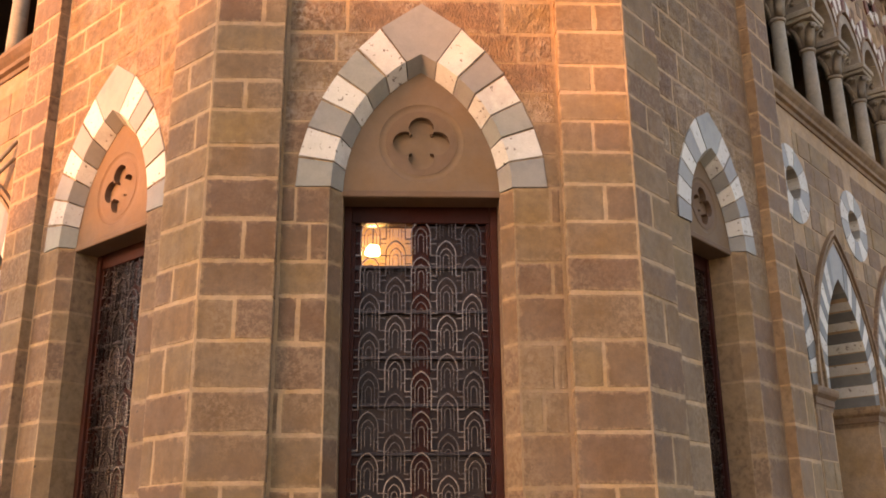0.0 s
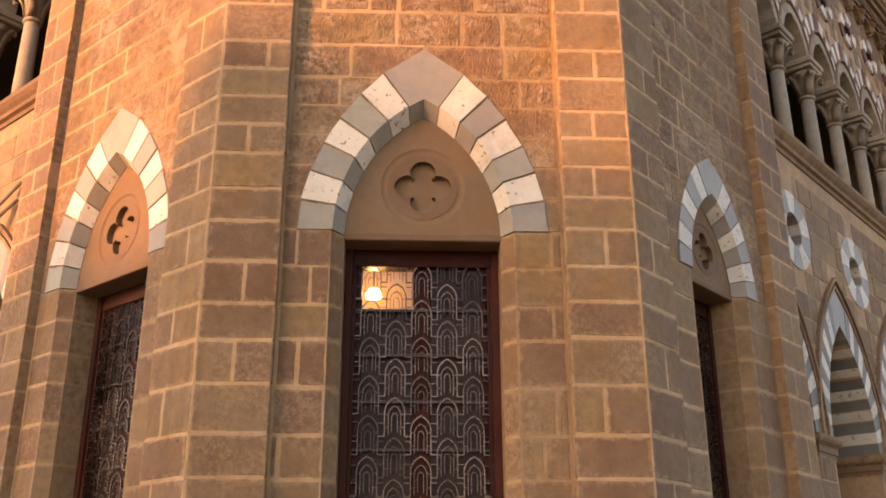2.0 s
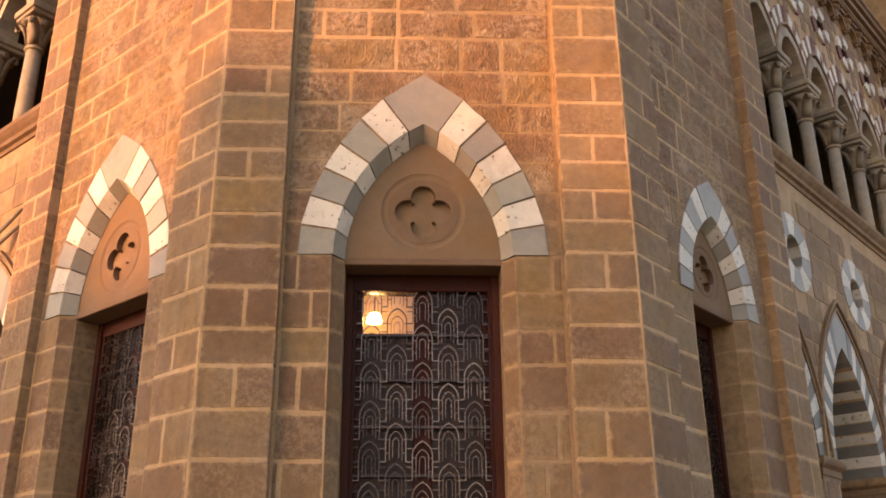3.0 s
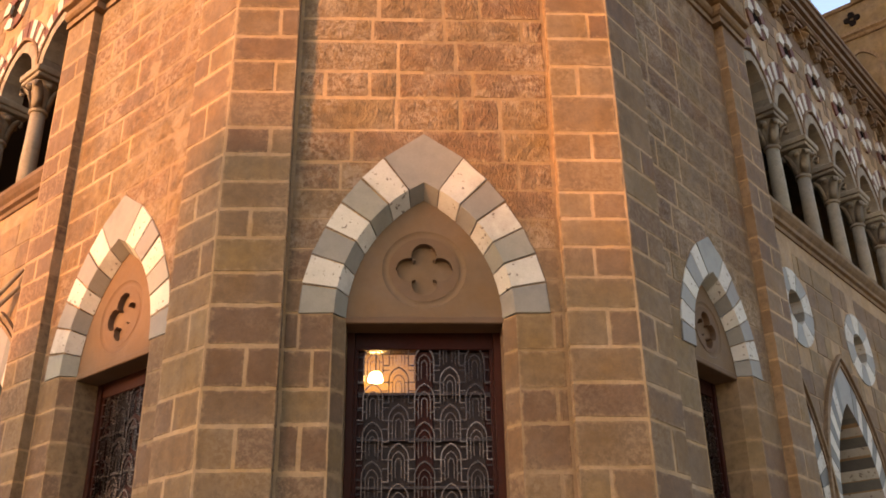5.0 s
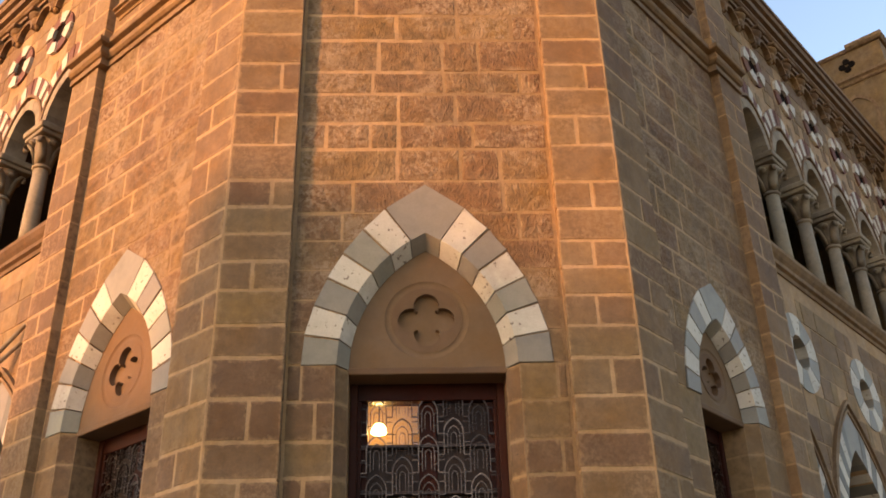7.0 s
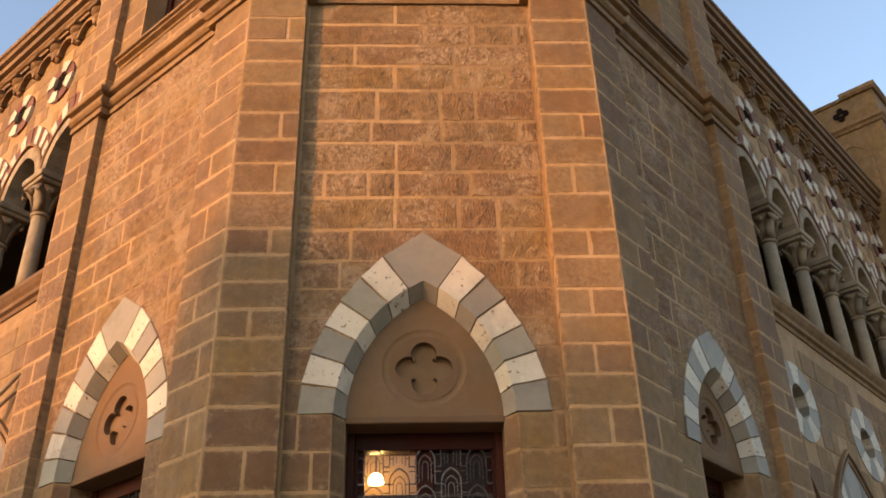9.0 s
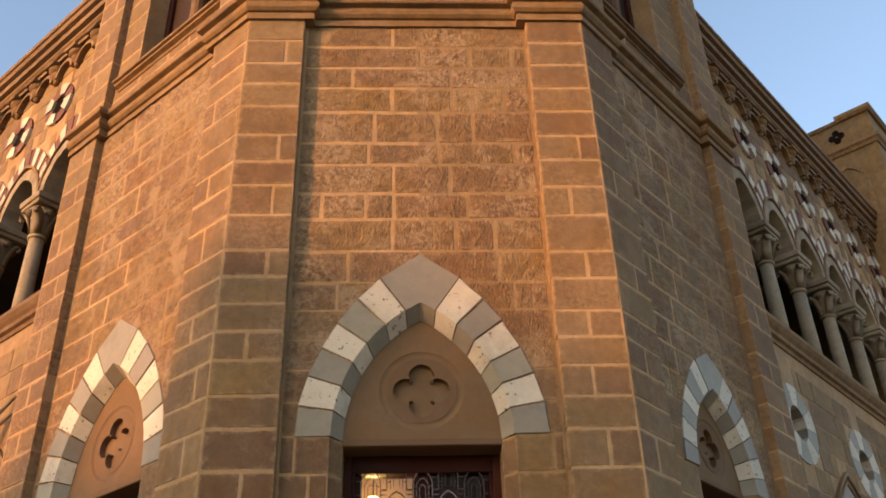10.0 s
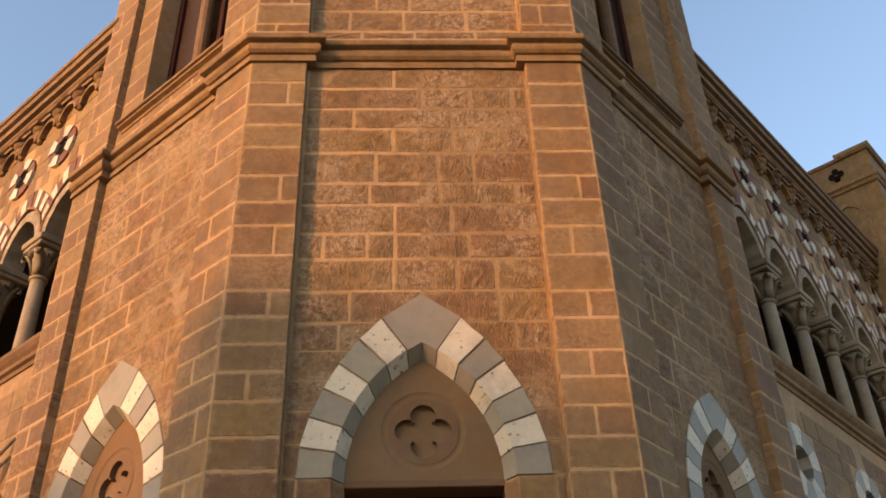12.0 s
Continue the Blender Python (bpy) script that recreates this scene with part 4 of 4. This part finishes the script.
    def solid_up(x, z):
        k = round((x - axis0) / BAY)
        dx = x - axis0 - k * BAY
        return BAY / 2 - abs(dx) > arch_half(ia + 0.34, ir + 0.52, z - cap1 - 0.03) and dx * dx + (z - E - 8.86) ** 2 > 0.32 ** 2

    stones("wall_stones", m, side, w, s0, s_end, [E + 7.32 + 0.262 * i for i in range(10)], solid_up, 12, top)
    # corbels and cornice
    k = 0
    s = axis0 + 0.25 - BAY
    while s < s_end - 0.15:
        if s > s0 + 0.1:
            zt = E + 9.66
            cb = thing("corbel", m, "carved sandstone corbel under the cornice", "corbel", group="corbels " + name)
            pr = [(0.005, zt - 0.43), (0.04, zt - 0.415), (0.055, zt - 0.38), (0.035, zt - 0.345), (0.06, zt - 0.32), (0.09, zt - 0.26), (0.105, zt - 0.215), (0.085, zt - 0.195), (0.12, zt - 0.175), (0.15, zt - 0.12), (0.155, zt - 0.065)]
            pr = [(rad, zt + (h - zt) * 0.7) for rad, h in pr]
            part("pendant", lathe(pr, 14, X(s), w - 0.02), WEATHERED, cb, smooth=True)
            bm = bmesh.new()
            bar(bm, [(X(s) + BAY / 4 + 0.20 * math.cos(math.pi * q / 8), zt - 0.25 + 0.20 * math.sin(math.pi * q / 8)) for q in range(9)], 0.05, w - 0.09, w + 0.02)
            part("arch_rib", bm, WEATHERED, cb)
            bm = bmesh.new()
            box(bm, X(s) - 0.13, X(s) + 0.13, w - 0.2, w, zt - 0.055, zt, 0.012)
            part("cap", bm, WEATHERED, cb)
        s += BAY / 2
    z = E + 9.66
    prof = [(-0.25, z), (0.12, z), (0.12, z + 0.06), (0.075, z + 0.07), (0.075, z + 0.10), (0.13, z + 0.115), (0.165, z + 0.15), (0.16, z + 0.20), (0.115, z + 0.215), (0.115, z + 0.25),
            (0.20, z + 0.27), (0.20, z + 0.37), (0.16, z + 0.38), (0.16, z + 0.42), (0.235, z + 0.44), (0.25, z + 0.51), (0.22, z + 0.525), (0.27, z + 0.545), (0.27, z + 0.605)] + ([(0.235, z + 0.615), (0.24, z + 0.695), (-0.25, z + 0.75)] if side < 0 else [(-0.25, z + 0.66)])
    ob = link("cornice_" + name, sweep(ln if side > 0 else ln[::-1], prof), WEATHERED)
    ob.matrix_world = m
    tagged(ob, "moulded sandstone cornice along the wing eaves", "cornice", kind="structure")
    # gallery floor, back wall and ceiling behind the arcade, coloured near black for shade
    xa, xb = sorted((X(s0 - 0.2), X(s_end + 1)))
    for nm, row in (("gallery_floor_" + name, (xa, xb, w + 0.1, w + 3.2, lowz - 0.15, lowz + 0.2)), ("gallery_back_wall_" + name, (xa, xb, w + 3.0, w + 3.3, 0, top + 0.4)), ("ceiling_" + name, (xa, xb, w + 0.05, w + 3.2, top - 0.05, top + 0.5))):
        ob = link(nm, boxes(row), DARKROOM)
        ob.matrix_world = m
        tagged(ob, "inside of the gallery, coloured near black to stand for its shade", "interior", kind="structure")


# ---- far tower at the end of the east wing ----
S_END = 10.72


def build_far_tower():
    m = M_EAST
    t = thing("far_tower", m, "plain sandstone corner tower with moulded parapet and small cross opening", "tower")
    E = EYE
    x0, x1, y0, y1 = S_END, S_END + 3.2, -0.28, 3.2
    part("shaft", boxes((x0, x1, y0, y1, 0, E + 11.75)), STONE_WALL, t)
    part("parapet", boxes((x0, x1, y0, y1, E + 11.95, E + 12.55)), STONE_WALL, t)
    ring = [(x0, y1), (x0, y0), (x1, y0), (x1, y1)]
    z = E + 11.75
    part("band", sweep(ring, [(-0.2, z), (0.03, z), (0.05, z + 0.06), (0.09, z + 0.1), (0.09, z + 0.16), (-0.2, z + 0.2)]), STONE, t)
    z = E + 12.53
    part("coping", sweep([(x0, 0.35), (x0, y0), (x1, y0), (x1, y1)], [(-0.4, z), (0.05, z), (0.09, z + 0.06), (0.09, z + 0.13), (-0.4, z + 0.2)]), STONE, t)
    part("low_coping", sweep([(x0, y1), (x0, 0.35)], [(-0.4, z - 0.01), (0.03, z - 0.01), (0.05, z + 0.06), (-0.4, z + 0.09)]), STONE, t)
    # four solid lobes, near black in place of the shade in a piercing
    bm = bmesh.new()
    for ca in range(4):
        cx, cz = 0.42 + 0.095 * math.cos(ca * math.pi / 2), E + 12.22 + 0.095 * math.sin(ca * math.pi / 2)
        r = bmesh.ops.create_cone(bm, cap_ends=True, segments=12, radius1=0.068, radius2=0.068, depth=0.05, matrix=Matrix.Translation((x0 - 0.001, cx, cz)) @ Matrix.Rotation(math.pi / 2, 4, "Y"))
    part("cross_opening", bm, VOID_SHADE, t, "near-black lobes that stand for the shade in a quatrefoil piercing")
    lp = arch_line(0.0, E + 11.0, 0.33, 0.45, 8)
    bm = bmesh.new()
    bar(bm, [(-0.33, E + 9.5)] + lp + [(0.33, E + 9.5)], 0.07, -0.03, 0.03)
    bmesh.ops.rotate(bm, cent=(0, 0, 0), matrix=Matrix.Rotation(-math.pi / 2, 3, "Z"), verts=bm.verts)
    bmesh.ops.translate(bm, vec=(x0, 0.42, 0), verts=bm.verts)
    part("blind_arch", bm, STONE, t)


# ---- rooms behind the doors ----
def build_lobby():
    ob = link("wall_lobby", boxes((-0.95, 0.95, 1.1, 1.2, 0, 5.2), (-0.95, -0.85, 0.5, 1.1, 0, 5.2), (0.85, 0.95, 0.5, 1.1, 0, 5.2), (-0.95, 0.95, 0.5, 1.2, 5.2, 5.3)), PLASTER)
    ob.matrix_world = M_FRONT
    tagged(ob, "ochre plastered entrance lobby behind the door", "interior", kind="structure")
    # side lobbies: one wall each, the room's shade put into its colour
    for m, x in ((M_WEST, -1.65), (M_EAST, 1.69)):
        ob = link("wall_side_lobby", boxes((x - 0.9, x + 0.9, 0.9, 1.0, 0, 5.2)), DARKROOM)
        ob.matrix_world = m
        tagged(ob, "lobby wall behind the side door, its shade put into the colour", "interior", kind="structure")
    lamp = thing("hanging_lamp", M_FRONT @ Matrix.Translation((-0.40, 0.82, EYE + 2.515)), "small glowing opal-shaded lamp hanging inside the door", "lamp")
    part("shade", lathe([(0.02, 0.03), (0.036, 0.026), (0.05, 0.012), (0.06, -0.012), (0.068, -0.045), (0.064, -0.05)], 18), GLOW, lamp, "lit opal glass shade", smooth=True)
    part("rod", lathe([(0.006, 0.025), (0.006, 2.2)], 8), DARKIRON, lamp)


def build_tower_top():
    # unseen top, its height chosen so that it shades the far tower
    z = UP_TOP + 4.5
    ob = link("tower_roof", boxes((-3.9, 4.2, 7.2, 16, z, z + 0.3)), STONE)
    tagged(ob, "unseen flat roof of the corner tower, raised to shade the far tower", "roof", kind="structure")
    # returns run back out of view to stop sun leaking through the tower
    for m, x in ((M_WEST, -SIDE), (M_EAST, SIDE)):
        s = -1 if x < 0 else 1
        ob = link("wall_return", boxes((x, x - s * 0.45, 0.012, 6.5, 0, z)), STONE_WALL)
        ob.matrix_world = m
        tagged(ob, "side return of the sandstone tower", "wall", kind="structure")


def build_ground():
    bm = bmesh.new()
    bmesh.ops.create_grid(bm, x_segments=1, y_segments=1, size=3000)
    ob = link("ground", bm, GROUND)
    tagged(ob, "dusty paved ground round the building", "ground", kind="structure")


# ---- iron rods on the west wing ----
def build_bracket():
    t = thing("iron_bracket", M_WEST, "pair of rusty iron bracket rods fixed to the wing wall", "bracket")
    for (s0, z0), (s1, z1) in (((4.12, 3.92), (3.82, 4.36)), ((4.10, 3.80), (3.84, 4.16))):
        a, c = Vector((-s0, W_W - 0.22, EYE + z0)), Vector((-s1, W_W - 0.02, EYE + z1))
        d = c - a
        bm = lathe([(0.02, 0), (0.024, d.length * 0.5), (0.02, d.length)], 8)
        bmesh.ops.transform(bm, matrix=Matrix.Translation(a) @ d.to_track_quat("Z", "Y").to_matrix().to_4x4(), verts=bm.verts)
        part("rod", bm, CREAM, t)


# ---- unseen trees, added across the forecourt to shade the foot of the tower ----
def build_shade_trees():
    rng = random.Random(5)
    side = Vector((-SUN_DIR.y, SUN_DIR.x, 0))
    foot = Vector((0.155, 7.0, 0)) + SUN_DIR * 46
    rise = 46 * math.tan(radians(SUN_EL)) + EYE
    rows = [(-0.7, rise + 4.3, 1.5, 1500, 0.0), (1.4, rise + 3.8, 2.0, 1800, 0.5), (0.3, rise + 4.35, 1.0, 420, 1.0)]
    rows += [(-9.0 + 3.1 * k, rise + (3.0, 2.7, 2.9, 3.2, 3.0, 2.9, 2.3)[k], 3.4, 3000, rng.uniform(-1, 1)) for k in range(7)]
    for off, hgt, rad, count, back in rows:
        t = thing("tree", Matrix.Translation(foot + side * off + SUN_DIR * back), "unseen tree added across the forecourt to shade the tower", "tree", group="forecourt trees")
        part("trunk", lathe([(0.34, 0), (0.26, 1.2), (0.2, 3.4), (0.09, hgt * 0.75)], 10), BARK, t)
        verts, faces = [], []
        for i in range(count):
            u = Vector((rng.gauss(0, 1), rng.gauss(0, 1), rng.gauss(0, 1))).normalized() * rng.uniform(0.1, 1.0) ** 0.45
            p = Vector((u.x * rad, u.y * rad, 2.6 + (hgt - 2.6) * (0.5 + 0.5 * u.z)))
            d1 = Vector((rng.uniform(-1, 1), rng.uniform(-1, 1), rng.uniform(-1, 1))).normalized() * 0.5
            d2 = d1.orthogonal().normalized() * 0.32
            q = len(verts)
            verts += [p - d1, p + d2, p + d1, p - d2]
            faces.append((q, q + 1, q + 2, q + 3))
        me = bpy.data.meshes.new("crown")
        me.from_pydata(verts, [], faces)
        me.materials.append(LEAF)
        ob = new("crown", me)
        ob.parent = t


build_ground()
build_band()
build_tower_top()
build_wing(1, "east", W_E, 5.09, 6, 4.69, 4, S_END)
build_wing(-1, "west", W_W, 4.50, 12, 3.09, 8, 17.0)
build_far_tower()
for key, nm, lit in (("front", "front_door", True), ("west", "side_door", False), ("east", "side_door", False)):
    build_door(key, nm, lit)
    build_tympanum(key)
    build_arch(key, "door_arch")
build_upper_window("upper_window", M_WEST, HOLE_W, -1)
build_upper_window("upper_window", M_EAST, HOLE_E, 1)
build_lobby()
build_bracket()
build_shade_trees()
build_walls()
